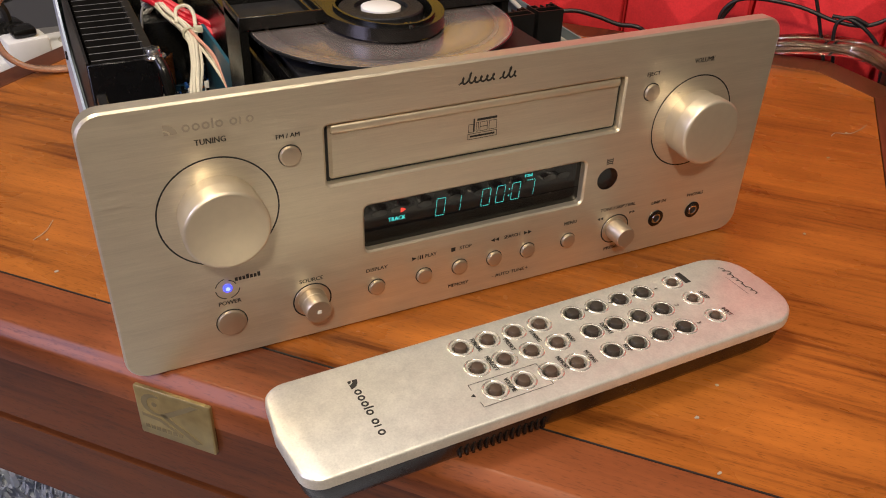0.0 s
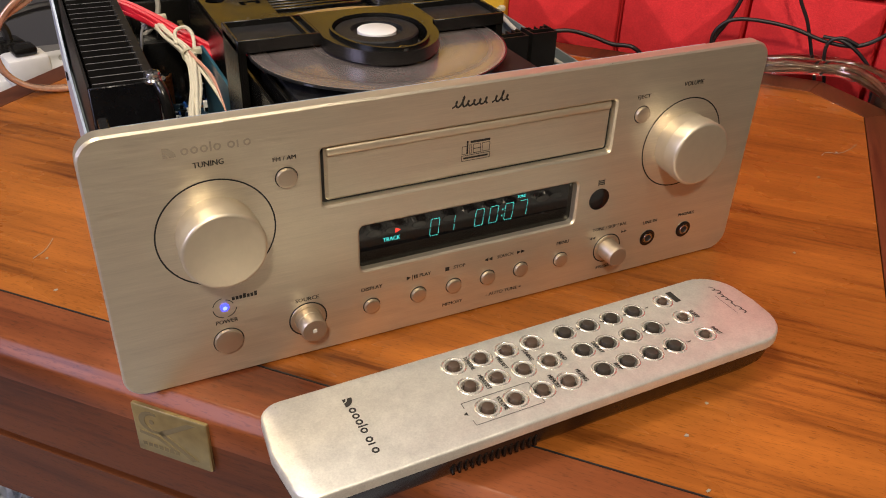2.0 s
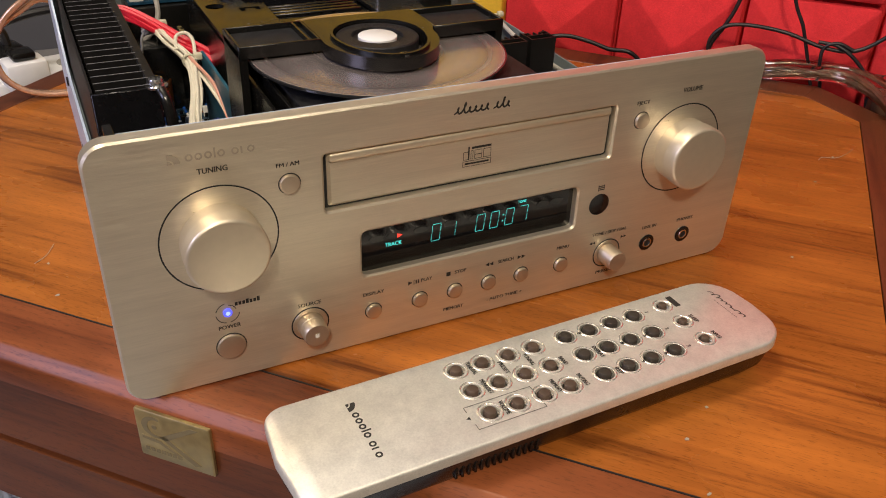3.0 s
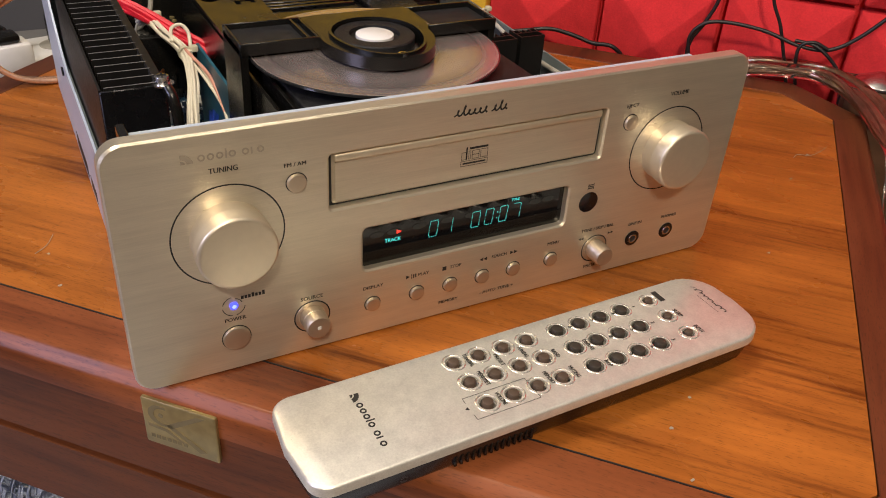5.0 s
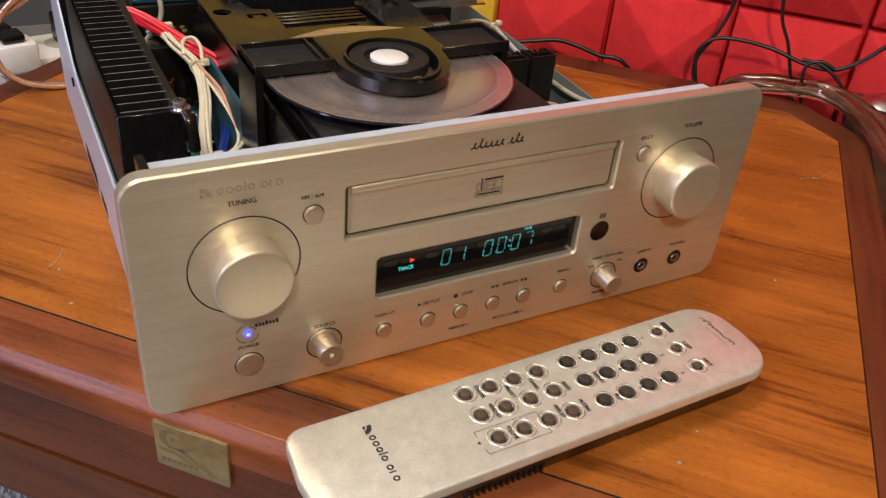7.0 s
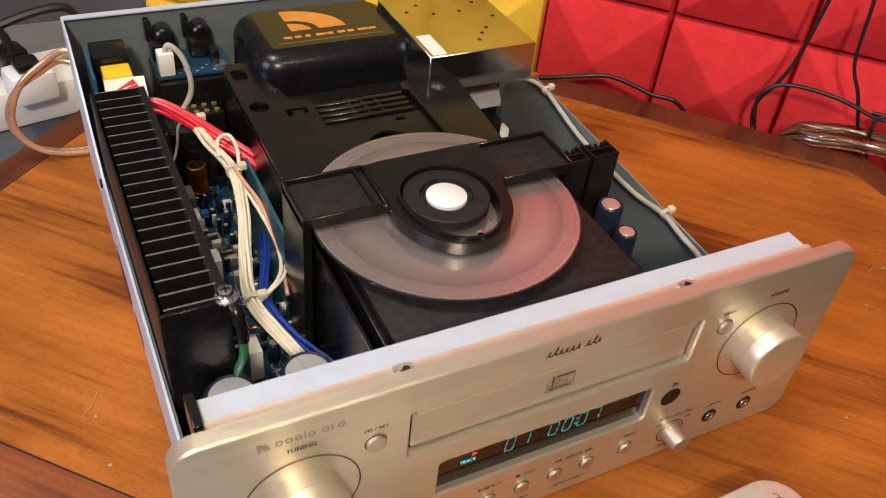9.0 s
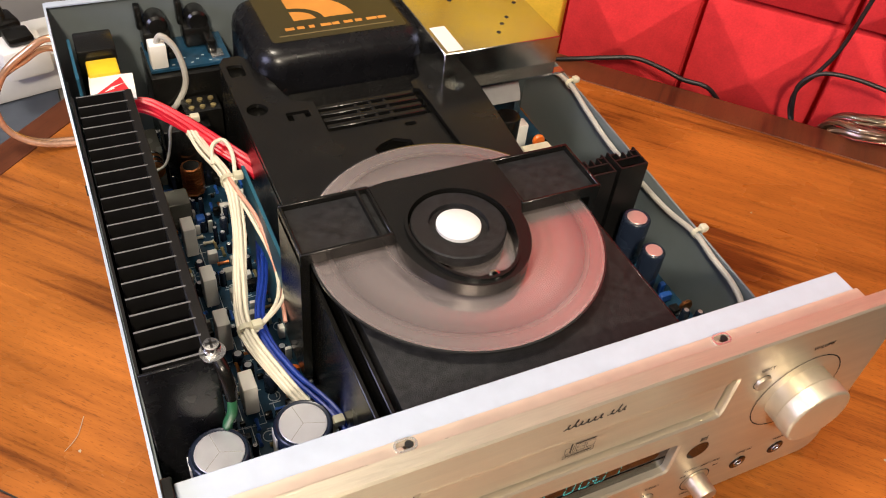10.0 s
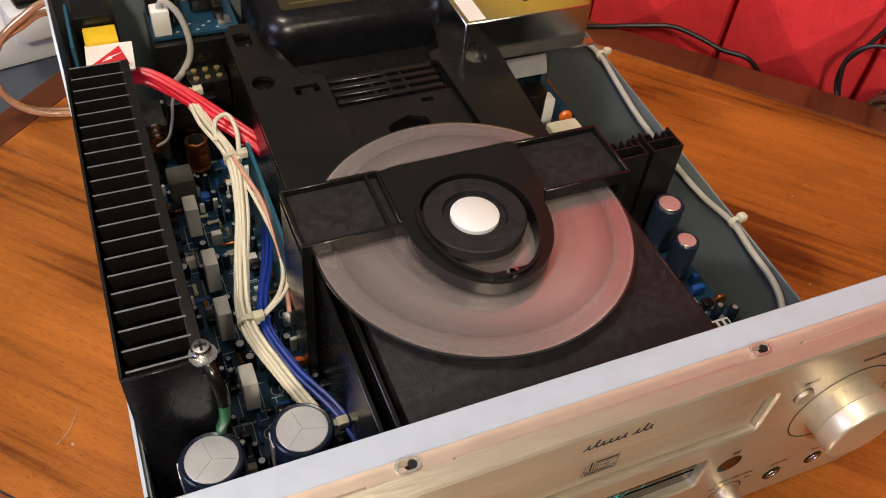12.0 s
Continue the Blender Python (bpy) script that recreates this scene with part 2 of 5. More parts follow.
    nt.links.new(ro.outputs["Result"], b.inputs["Roughness"])
    bp = nt.nodes.new("ShaderNodeBump")
    bp.inputs["Strength"].default_value, bp.inputs["Distance"].default_value = 0.12, 0.0004
    nt.links.new(layers[1].outputs["Fac"], bp.inputs["Height"])
    nt.links.new(bp.outputs["Normal"], b.inputs["Normal"])
    return m


WOOD_TOP = wood("orange_brown_table_wood", (0.125, 0.034, 0.007), (0.44, 0.140, 0.023), 0.0, 0.24)
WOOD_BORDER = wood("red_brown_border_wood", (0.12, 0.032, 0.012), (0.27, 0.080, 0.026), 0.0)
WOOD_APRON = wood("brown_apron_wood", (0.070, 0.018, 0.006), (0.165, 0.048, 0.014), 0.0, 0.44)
WOOD_CROSS = wood("dark_brown_border_wood", (0.060, 0.018, 0.009), (0.15, 0.045, 0.018), radians(90))


def disc_material():
    """A satin silver-pink printed disc with fine circular rings under a clear lacquer."""
    m = mat("compact_disc_surface", (0.52, 0.445, 0.43), 0.24, 0.78, 0.10, 9.0, rough_var=0.05, shift=(0.60, 0.515, 0.495), coat=0.25)
    nt = m.node_tree
    b = nt.nodes["Principled BSDF"]
    b.inputs["Anisotropic"].default_value = 0.75
    tc = nt.nodes.new("ShaderNodeTexCoord")
    flat_ = nt.nodes.new("ShaderNodeVectorMath")
    flat_.operation = "MULTIPLY"
    flat_.inputs[1].default_value = (1, 1, 0)
    ln = nt.nodes.new("ShaderNodeVectorMath")
    ln.operation = "LENGTH"
    ring = nt.nodes.new("ShaderNodeTexNoise")
    ring.noise_dimensions = "1D"
    ring.inputs["Scale"].default_value, ring.inputs["Detail"].default_value = 260, 3
    nt.links.new(tc.outputs["Object"], flat_.inputs[0])
    nt.links.new(flat_.outputs["Vector"], ln.inputs[0])
    nt.links.new(ln.outputs["Value"], ring.inputs["W"])
    rough = nt.nodes.new("ShaderNodeMapRange")
    rough.inputs["From Min"].default_value, rough.inputs["From Max"].default_value = 0.3, 0.7
    rough.inputs["To Min"].default_value, rough.inputs["To Max"].default_value = 0.21, 0.28
    nt.links.new(ring.outputs["Fac"], rough.inputs["Value"])
    nt.links.new(rough.outputs["Result"], b.inputs["Roughness"])
    # printed rings
    wide = nt.nodes.new("ShaderNodeTexNoise")
    wide.noise_dimensions = "1D"
    wide.inputs["Scale"].default_value, wide.inputs["Detail"].default_value = 110, 4
    nt.links.new(ln.outputs["Value"], wide.inputs["W"])
    tone = nt.nodes.new("ShaderNodeMapRange")
    tone.inputs["From Min"].default_value, tone.inputs["From Max"].default_value = 0.3, 0.7
    tone.inputs["To Min"].default_value, tone.inputs["To Max"].default_value = 0.72, 1.2
    nt.links.new(wide.outputs["Fac"], tone.inputs["Value"])
    tint = nt.nodes.new("ShaderNodeVectorMath")
    tint.operation = "SCALE"
    nt.links.new(b.inputs["Base Color"].links[0].from_socket, tint.inputs[0])
    nt.links.new(tone.outputs["Result"], tint.inputs["Scale"])
    nt.links.new(tint.outputs["Vector"], b.inputs["Base Color"])
    tg = nt.nodes.new("ShaderNodeTangent")
    tg.direction_type, tg.axis = "RADIAL", "Z"
    nt.links.new(tg.outputs["Tangent"], b.inputs["Tangent"])
    return m


DISC = disc_material()
CLEAR_RIM = mat("clear_polycarbonate_rim", (0.018, 0.018, 0.018), 0.10, var=0.1, coat=0.6)

# ---- mesh tools, in units of the plan ----


def at_mm(x, y, z, turn=0):
    return pose(x * MM, y * MM, z * MM, 0, 0, turn)


def rr(x0, x1, y0, y1, r, n=6):
    """A rectangle with rounded corners, as a loop of points."""
    pts = []
    for cx, cy, a0 in ((x1 - r, y1 - r, 0), (x0 + r, y1 - r, 90), (x0 + r, y0 + r, 180), (x1 - r, y0 + r, 270)):
        for k in range(n + 1):
            a = radians(a0 + 90 * k / n)
            pts.append((cx + r * math.cos(a), cy + r * math.sin(a)))
    return pts


def circ(cx, cy, r, n=32):
    return [(cx + r * math.cos(2 * math.pi * k / n), cy + r * math.sin(2 * math.pi * k / n)) for k in range(n)]


def upright(a, b, d):
    """Seen from the front: a to the right, b up, d into the depth."""
    return (a, d, b)


def flat(top):
    return lambda a, b, d: (a, b, top - d)


def plate(bm, stack, place):
    """A plate with holes: stack holds (depth, loops) from front to back; the first and the last are filled, the rest joined."""
    rows = []
    for d, loops in stack:
        rows.append([[bm.verts.new(place(a, b, d)) for a, b in loop] for loop in loops])
    for k in (0, len(rows) - 1):
        edges = []
        for loop in rows[k]:
            for i, v in enumerate(loop):
                w = loop[(i + 1) % len(loop)]
                edges.append(bm.edges.get((v, w)) or bm.edges.new((v, w)))
        bmesh.ops.triangle_fill(bm, use_beauty=True, use_dissolve=False, edges=edges)
    for r0, r1 in zip(rows, rows[1:]):
        for l0, l1 in zip(r0, r1):
            for i in range(len(l0)):
                j = (i + 1) % len(l0)
                bm.faces.new((l0[i], l0[j], l1[j], l1[i]))
    return bm


def box(bm, x0, x1, y0, y1, z0, z1, bevel=0.0, seg=2, m=None):
    made = bmesh.ops.create_cube(bm, size=1.0)["verts"]
    for v in made:
        v.co = Vector(((x0 + x1) / 2 + v.co.x * (x1 - x0), (y0 + y1) / 2 + v.co.y * (y1 - y0), (z0 + z1) / 2 + v.co.z * (z1 - z0)))
    if bevel:
        edges = {e for v in made for e in v.link_edges}
        made = list({v for f in bmesh.ops.bevel(bm, geom=list(edges), offset=bevel, segments=seg, affect="EDGES", profile=0.5)["faces"] for v in f.verts})
    if m is not None:
        seen_ = set()
        stack = list(made)
        while stack:
            v = stack.pop()
            if v not in seen_:
                seen_.add(v)
                stack += [e.other_vert(v) for e in v.link_edges]
        for v in seen_:
            v.co = m @ v.co
    return bm


def lathe(bm, profile, base, axis="z", seg=32):
    """Turns (radius, height) pairs about an axis through base."""
    rings = []
    for r, h in profile:
        ring = []
        for k in range(seg):
            a = 2 * math.pi * k / seg
            p = (r * math.cos(a), r * math.sin(a), h)
            if axis == "-y":
                p = (p[0], -p[2], p[1])
            elif axis == "x":
                p = (p[2], p[0], p[1])
            ring.append(bm.verts.new(Vector(base) + Vector(p)))
        rings.append(ring)
    for r0, r1 in zip(rings, rings[1:]):
        for k in range(seg):
            j = (k + 1) % seg
            bm.faces.new((r0[k], r0[j], r1[j], r1[k]))
    if len(profile) > 3 and profile[0][0] > 0.02 and profile[-1][0] > 0.02:
        for k in range(seg):
            j = (k + 1) % seg
            bm.faces.new((rings[-1][k], rings[-1][j], rings[0][j], rings[0][k]))
    else:
        bm.faces.new(rings[0])
        bm.faces.new(rings[-1][::-1])
    return bm


def smooth_line(pts, n=8):
    """Catmull-Rom points through pts."""
    pts = [Vector(p) for p in pts]
    ext = [pts[0] * 2 - pts[1], *pts, pts[-1] * 2 - pts[-2]]
    out = []
    for a, b, c, d in zip(ext, ext[1:], ext[2:], ext[3:]):
        for k in range(n):
            t = k / n
            out.append(0.5 * (2 * b + (c - a) * t + (2 * a - 5 * b + 4 * c - d) * t * t + (3 * b - a - 3 * c + d) * t ** 3))
    return out + [pts[-1]]


def tube(bm, pts, r, seg=8, n=8):
    line = smooth_line(pts, n)
    side, rings = None, []
    for k, p in enumerate(line):
        way = (line[min(k + 1, len(line) - 1)] - line[max(k - 1, 0)]).normalized()
        if side is None:
            side = way.orthogonal().normalized()
        side = (side - way * side.dot(way)).normalized()
        up = way.cross(side)
        rings.append([bm.verts.new(p + r * (math.cos(2 * math.pi * j / seg) * side + math.sin(2 * math.pi * j / seg) * up)) for j in range(seg)])
    for r0, r1 in zip(rings, rings[1:]):
        for j in range(seg):
            i = (j + 1) % seg
            bm.faces.new((r0[j], r0[i], r1[i], r1[j]))
    bm.faces.new(rings[0][::-1])
    bm.faces.new(rings[-1])
    return bm


def mesh_of(name, bm, material):
    bmesh.ops.recalc_face_normals(bm, faces=bm.faces[:])
    bmesh.ops.scale(bm, vec=(MM, MM, MM), verts=bm.verts[:])
    me = bpy.data.meshes.new(name)
    bm.to_mesh(me)
    bm.free()
    me.materials.append(material)
    me.shade_smooth()
    me.set_sharp_from_angle(angle=radians(38))
    return me


def part(name, bm, material, parent=None, label=""):
    """Links a bmesh as one mesh object under a thing or under a part."""
    ob = new(name, mesh_of(name, bm, material))
    ob.parent = parent
    return tagged(ob, label) if label else ob


def thing(name, label, category, at=None, group="", kind=""):
    ob = new(name)
    if at is not None:
        ob.matrix_basis = at
    return tagged(ob, label, category, group, kind)


def solo(name, bm, material, label, category, at=None, group="", kind=""):
    ob = new(name, mesh_of(name, bm, material))
    if at is not None:
        ob.matrix_basis = at
    return tagged(ob, label, category, group, kind)


def B():
    return bmesh.new()


def lettering(text, size, place, material, parent, name="lettering", width=None, shear=0.0, bold=0.05):
    """Flat letters in the built-in font, centred, laid out by place(a, b)."""
    data = bpy.data.curves.new("letters", "FONT")
    data.body, data.size, data.align_x, data.align_y, data.resolution_u = text, size, "CENTER", "CENTER", 2
    data.shear = shear
    ob = bpy.data.objects.new("letters", data)
    scene.collection.objects.link(ob)
    bpy.context.view_layer.update()
    me = bpy.data.meshes.new_from_object(ob.evaluated_get(bpy.context.evaluated_depsgraph_get()))
    bpy.data.objects.remove(ob)
    xs = [v.co.x for v in me.vertices]
    k = width / max(1e-6, max(xs) - min(xs)) if width else 1.0
    for v in me.vertices:
        v.co = Vector(place(v.co.x * k, v.co.y)) * MM
    if bold:
        bm = bmesh.new()
        bm.from_mesh(me)
        aside = (Vector(place(bold * size, 0)) - Vector(place(0, 0))) * MM
        twin = bmesh.ops.duplicate(bm, geom=bm.verts[:] + bm.edges[:] + bm.faces[:])["geom"]
        bmesh.ops.translate(bm, vec=aside, verts=[v for v in twin if isinstance(v, bmesh.types.BMVert)])
        bm.to_mesh(me)
        bm.free()
    me.materials.append(material)
    ob = new(name, me)
    ob.parent = parent
    return ob


def on_panel(x, z, y=-0.12):
    return lambda a, b: (x + a, y, z + b)


# ---- room ----
TABLE = Matrix.Rotation(radians(-46.4), 4, "Z")
FLOOR_Z = -450


def room():
    bm = box(B(), -2300, 2000, -2600, 640, FLOOR_Z - 40, FLOOR_Z)
    solo("floor", bm, FLOOR, "dark brown wooden floor under the table", "floor", TABLE, kind="structure")
    bm = box(B(), -2300, 2000, -2600, 640, 1950, 1990)
    solo("ceiling", bm, CEILING, "plain white painted ceiling", "ceiling", TABLE, kind="structure")
    for name, (x0, x1, y0, y1), look_ in (
            ("wall_back", (-2300, 2000, 480, 520), "plain wall behind the red acoustic foam"),
            ("wall_front", (-2300, 2000, -2640, -2600), "plain warm white wall"),
            ("wall_west", (-2340, -2300, -2600, 640), "plain warm white wall"),
            ("wall_east", (2000, 2040, -2600, 640), "plain warm white wall")):
        solo(name, box(B(), x0, x1, y0, y1, FLOOR_Z, 1950), BACK_WALL if name == "wall_back" else WALL_PAINT, look_, "wall", TABLE, kind="structure")


room()


def table():
    """A small wooden table with cut corners, mitred border strips, a deep apron and square legs."""
    t = thing("side_table", "orange-brown wooden table with darker border strips and cut corners", "table", TABLE)
    u0, u1, v0, v1, c = -392, 207, -101, 402, 52

    def ring(d, e=0):
        a0, a1, b0, b1 = u0 + d, u1 - d, v0 + (d if d < 10 else d + 5.8), v1 - (d if d < 10 else d + 7.5)
        k = c - d * 0.586
        k2 = k - 14
        return [(a0 + k, b0), (a1 - k2, b0), (a1, b0 + k2), (a1, b1 - k), (a1 - k, b1), (a0 + k, b1), (a0, b1 - k), (a0, b0 + k)]

    inner, gap = ring(25.5), 0.75
    # the field, in boards along the table's length
    edges = [v0 + 31.3 + gap, 40, 152, 258, v1 - 33.0 - gap]

    def clip(poly, lo, hi):
        for keep, lim in ((lambda p: p[1] - lo, lo), (lambda p: hi - p[1], hi)):
            out = []
            for p, q in zip(poly, poly[1:] + poly[:1]):
                a, b_ = keep(p), keep(q)
                if a >= 0:
                    out.append(p)
                if a * b_ < 0:
                    k = a / (a - b_)
                    out.append((p[0] + k * (q[0] - p[0]), p[1] + k * (q[1] - p[1])))
            poly = out
        return poly

    field = ring(25.5 + gap)
    for k, (lo, hi) in enumerate(zip(edges, edges[1:])):
        poly = clip(field, lo + (0.02 if k else 0), hi - 0.02)
        part("board", plate(B(), [(0, [poly]), (18, [poly])], flat(0)), WOOD_TOP, t)
    part("joint", box(B(), inner[0][0] + 1, inner[1][0] - 1, inner[0][1] + 0.02, inner[0][1] + gap, -6, 0.04), DARK, t)
    outer = ring(0)
    for k in range(8):
        j = (k + 1) % 8
        # border strip: flat top, rolled outer edge
        bm = B()
        prof = []
        for d, z in ((25.5, -18), (25.5, -0.3), (25.2, 0), (6.2, 0), (5.4, -0.2), (4.7, -0.7), (1.1, -4.6), (0.4, -5.6), (0, -6.8), (0, -18)):
            rg = ring(d)
            prof.append((Vector((*rg[k], z)), Vector((*rg[j], z))))
        va = [bm.verts.new(a.lerp(b_, 0.0006)) for a, b_ in prof]
        vb = [bm.verts.new(b_.lerp(a, 0.0006)) for a, b_ in prof]
        for i in range(len(prof)):
            n = (i + 1) % len(prof)
            bm.faces.new((va[i], va[n], vb[n], vb[i]))
        bm.faces.new(va)
        bm.faces.new(vb[::-1])
        along = k == 0
        part("border_strip", bm, WOOD_BORDER if along else WOOD_CROSS, t)
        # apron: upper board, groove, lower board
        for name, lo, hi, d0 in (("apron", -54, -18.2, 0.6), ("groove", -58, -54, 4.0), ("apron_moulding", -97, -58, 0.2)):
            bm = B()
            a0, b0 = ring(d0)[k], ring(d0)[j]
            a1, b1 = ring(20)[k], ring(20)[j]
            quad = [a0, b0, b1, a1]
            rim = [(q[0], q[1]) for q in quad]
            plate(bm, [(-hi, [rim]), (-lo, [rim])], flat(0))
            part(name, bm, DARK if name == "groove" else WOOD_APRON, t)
    for x, y in ((u0 + 45, v0 + 45), (u1 - 45, v0 + 45), (u0 + 45, v1 - 45), (u1 - 45, v1 - 45)):
        part("leg", box(B(), x - 22, x + 22, y - 22, y + 22, FLOOR_Z, -60, 3), WOOD_BORDER, t)
    # nameplate with a raised emblem
    n = part("nameplate", plate(B(), [(0, [rr(-106.5, -72, -31, -6.5, 0.6, 2)]), (0.4, [rr(-107, -71.5, -31.5, -6, 0.8, 2)]), (1.8, [rr(-107, -71.5, -31.5, -6, 0.8, 2)])],
                             lambda a, b, d: (a, -102.9 + d, b)), BRASS, t, "small aged brass nameplate with a raised emblem")
    face = lambda a, b, d: (a, -103.1 + d, b)
    moon = [(-97.6 + 6.4 * math.cos(radians(t)), -13.6 + 5.6 * math.sin(radians(t))) for t in range(70, 291, 20)]
    moon += [(-96.6 + 4.6 * math.cos(radians(t)), -13.6 + 4.2 * math.sin(radians(t))) for t in range(290, 69, -20)]
    arms = ([(-96.5, -18.6), (-80.2, -8.0), (-76.4, -8.0), (-93.2, -19.4)], [(-93.6, -17.0), (-77.2, -27.6), (-80.4, -28.6), (-95.6, -18.2)], [(-104.6, -19.4), (-95.6, -20.4), (-86.0, -25.8), (-88.4, -26.0), (-96.4, -22.0), (-104.6, -21.2)])
    for loop in (moon, *arms):
        part("emblem_stroke", plate(B(), [(0, [loop]), (0.3, [loop])], face), BRASS_DARK, n)
    part("emblem_eye", lathe(B(), [(0.01, 0), (1.2, 0), (1.2, 0.2), (0.01, 0.2)], (-97.8, -102.9, -13.4), "-y", 16), BRASS_DARK, n)
    for k in range(7):
        part("writing_bar", box(B(), -104 + k * 2.6, -102.1 + k * 2.6, -103.05, -102.8, -27.5, -25.6), BRASS_DARK, n)
    return t


table()


def foam_panel(u, z, size_u, size_z, material, label, group):
    """One pyramid of acoustic foam standing off the wall."""
    bm = B()
    g = 2.2
    x0, x1, z0, z1 = u + g, u + size_u - g, z + g, z + size_z - g
    base = [bm.verts.new(p) for p in ((x0, 480, z0), (x1, 480, z0), (x1, 480, z1), (x0, 480, z1))]
    edge = [bm.verts.new(p) for p in ((x0, 452, z0), (x1, 452, z0), (x1, 452, z1), (x0, 452, z1))]
    cx, cz, k = (x0 + x1) / 2, (z0 + z1) / 2, 3.0
    top = [bm.verts.new(p) for p in ((cx - k, 435, cz - k), (cx + k, 435, cz - k), (cx + k, 435, cz + k), (cx - k, 435, cz + k))]
    for lo, hi in ((base, edge), (edge, top)):
        for i in range(4):
            j = (i + 1) % 4
            bm.faces.new((lo[i], lo[j], hi[j], hi[i]))
    bm.faces.new(top)
    bm.faces.new(base[::-1])
    bmesh.ops.bevel(bm, geom=bm.edges[:], offset=1.5, segments=2, affect="EDGES", profile=0.5)
    return solo("foam_tile", bm, material, label, "acoustic foam", TABLE, group)


PITCH_U, PITCH_Z = 105, 105
for i in range(-1, 5):
    for k in range(-1, 5):
        foam_panel(-18 + i * PITCH_U, 52 + (k - 1) * PITCH_Z, PITCH_U, PITCH_Z, FOAM_RED, "red pyramid acoustic foam tile on the wall", "foam tiles")
for i in range(-5, -1):
    for k in range(-1, 3):
        foam_panel(-18 + i * PITCH_U, 52 + (k - 1) * PITCH_Z, PITCH_U, PITCH_Z, FOAM_YELLOW, "yellow pyramid acoustic foam tile on the wall", "yellow foam tiles")

solo("foam_backing", box(B(), -130, 520, 466, 479, -158, 577), FOAM_RED, "red foam sheet behind the pyramid tiles", "acoustic foam", TABLE)

# ---- receiver ----
receiver = thing("hifi_receiver", "champagne stereo receiver with its lid off, on a wooden table", "stereo receiver")
XL, XR, PZ0, PZ1 = -149, 149, 0.6, 110.4


def front_panel():
    hole_tray = lambda d: rr(-67.2 + d, 67.2 - d, 68.1 + d, 94.3 - d, max(0.6, 2.4 - d), 4)
    hole_disp = lambda d: rr(-52.6 + d, 52.6 - d, 34.8 + d, 57.6 - d, max(0.6, 3.2 - d), 4)
    out = lambda d: rr(XL + d, XR - d, PZ0 + d, PZ1 - d, 9 - d * 0.6, 8)
    bm = plate(B(), [(0, [out(0.8), hole_tray(0), hole_disp(0)]),
                     (0.8, [out(0), hole_tray(0.9), hole_disp(0.9)]),
                     (6.5, [out(0), hole_tray(0.9), hole_disp(0.9)])], upright)
    p = part("front_panel", bm, GOLD, receiver, "brushed champagne aluminium front panel with rounded corners")
    # back ledge with stepped top and two screw recesses
    bm = plate(B(), [(0, [rr(-135, 135, 6.4, 15.5, 0.5, 2), circ(-64, 13, 2.0, 20), circ(64, 13, 2.0, 20)]),
                     (8, [rr(-135, 135, 6.4, 15.5, 0.5, 2), circ(-64, 13, 2.0, 20), circ(64, 13, 2.0, 20)])], flat(103))
    part("panel_ledge", bm, GOLD_RIM, receiver)
    for x0, x1 in ((-134, -79), (-51, 51), (79, 134)):
        part("ledge_step", box(B(), x0, x1, 6.4, 10.2, 102.5, 104.6, 0.5, 2), GOLD_RIM, receiver)
        # thin dark strips on the ledge paint the shade along each step
        part("step_shadow_gap", box(B(), x0 - 0.5, x1 + 0.5, 10.2, 10.75, 103.0, 103.06), ENGRAVED, receiver)
        for x in (x0 - 0.5, x1):
            part("step_shadow_gap", box(B(), x, x + 0.5, 6.6, 10.2, 103.0, 103.06), ENGRAVED, receiver)
    for x in (-64, 64):
        loops = [rr(x - 4.8, x + 3.4, 10.4, 15.4, 2.4, 6), rr(x - 3.9, x + 2.6, 11.2, 14.6, 1.7, 6)]
        part("screw_recess", plate(B(), [(0, loops), (0.7, loops)], flat(103.6)), SILVER_LIP, receiver)
        part("screw_well", plate(B(), [(0, [loops[1]]), (0.2, [loops[1]])], flat(103.1)), ENGRAVED, receiver)
        part("screw_hole", lathe(B(), [(0.01, 0), (1.5, 0), (1.5, 0.2), (0.01, 0.2)], (x + 0.6, 12.9, 103.1), "z", 16), DARK, receiver)
    return p


panel = front_panel()


def ring_line(x, z, r, w, parent, mat_=DARK, a0=0, a1=360):
    bm = B()
    n = 64
    pts = []
    for k in range(n + 1):
        a = radians(a0 + (a1 - a0) * k / n)
        pts.append([bm.verts.new((x + q * math.cos(a), -0.12, z + q * math.sin(a))) for q in (r, r + w)])
    for p, q in zip(pts, pts[1:]):
        bm.faces.new((p[0], q[0], q[1], p[1]))
    return part("ring_groove", bm, mat_, parent)


def big_knob(name, x, z):
    k = part(name, lathe(B(), [(0.01, -1), (14.9, -1), (14.9, 6.2), (15.0, 6.6), (15.3, 6.9), (15.3, 13.2), (15.0, 13.9), (14.3, 14.3), (13.9, 14.36), (13.3, 14.38), (0.01, 14.4)], (x, 0, z), "-y", 72), KNOB, receiver, "large satin champagne rotary knob")
    part("dished_surround", lathe(B(), [(21.6, 0.05), (20.5, 0.10), (15.0, 0.25), (14, 0.25)], (x, 0, z), "-y", 72), GOLD, k)
    ring_line(x, z, 21.5, 0.6, k)
    return k


big_knob("tuning_knob", -107, 66.8)
big_knob("volume_knob", 106.5, 66.8)


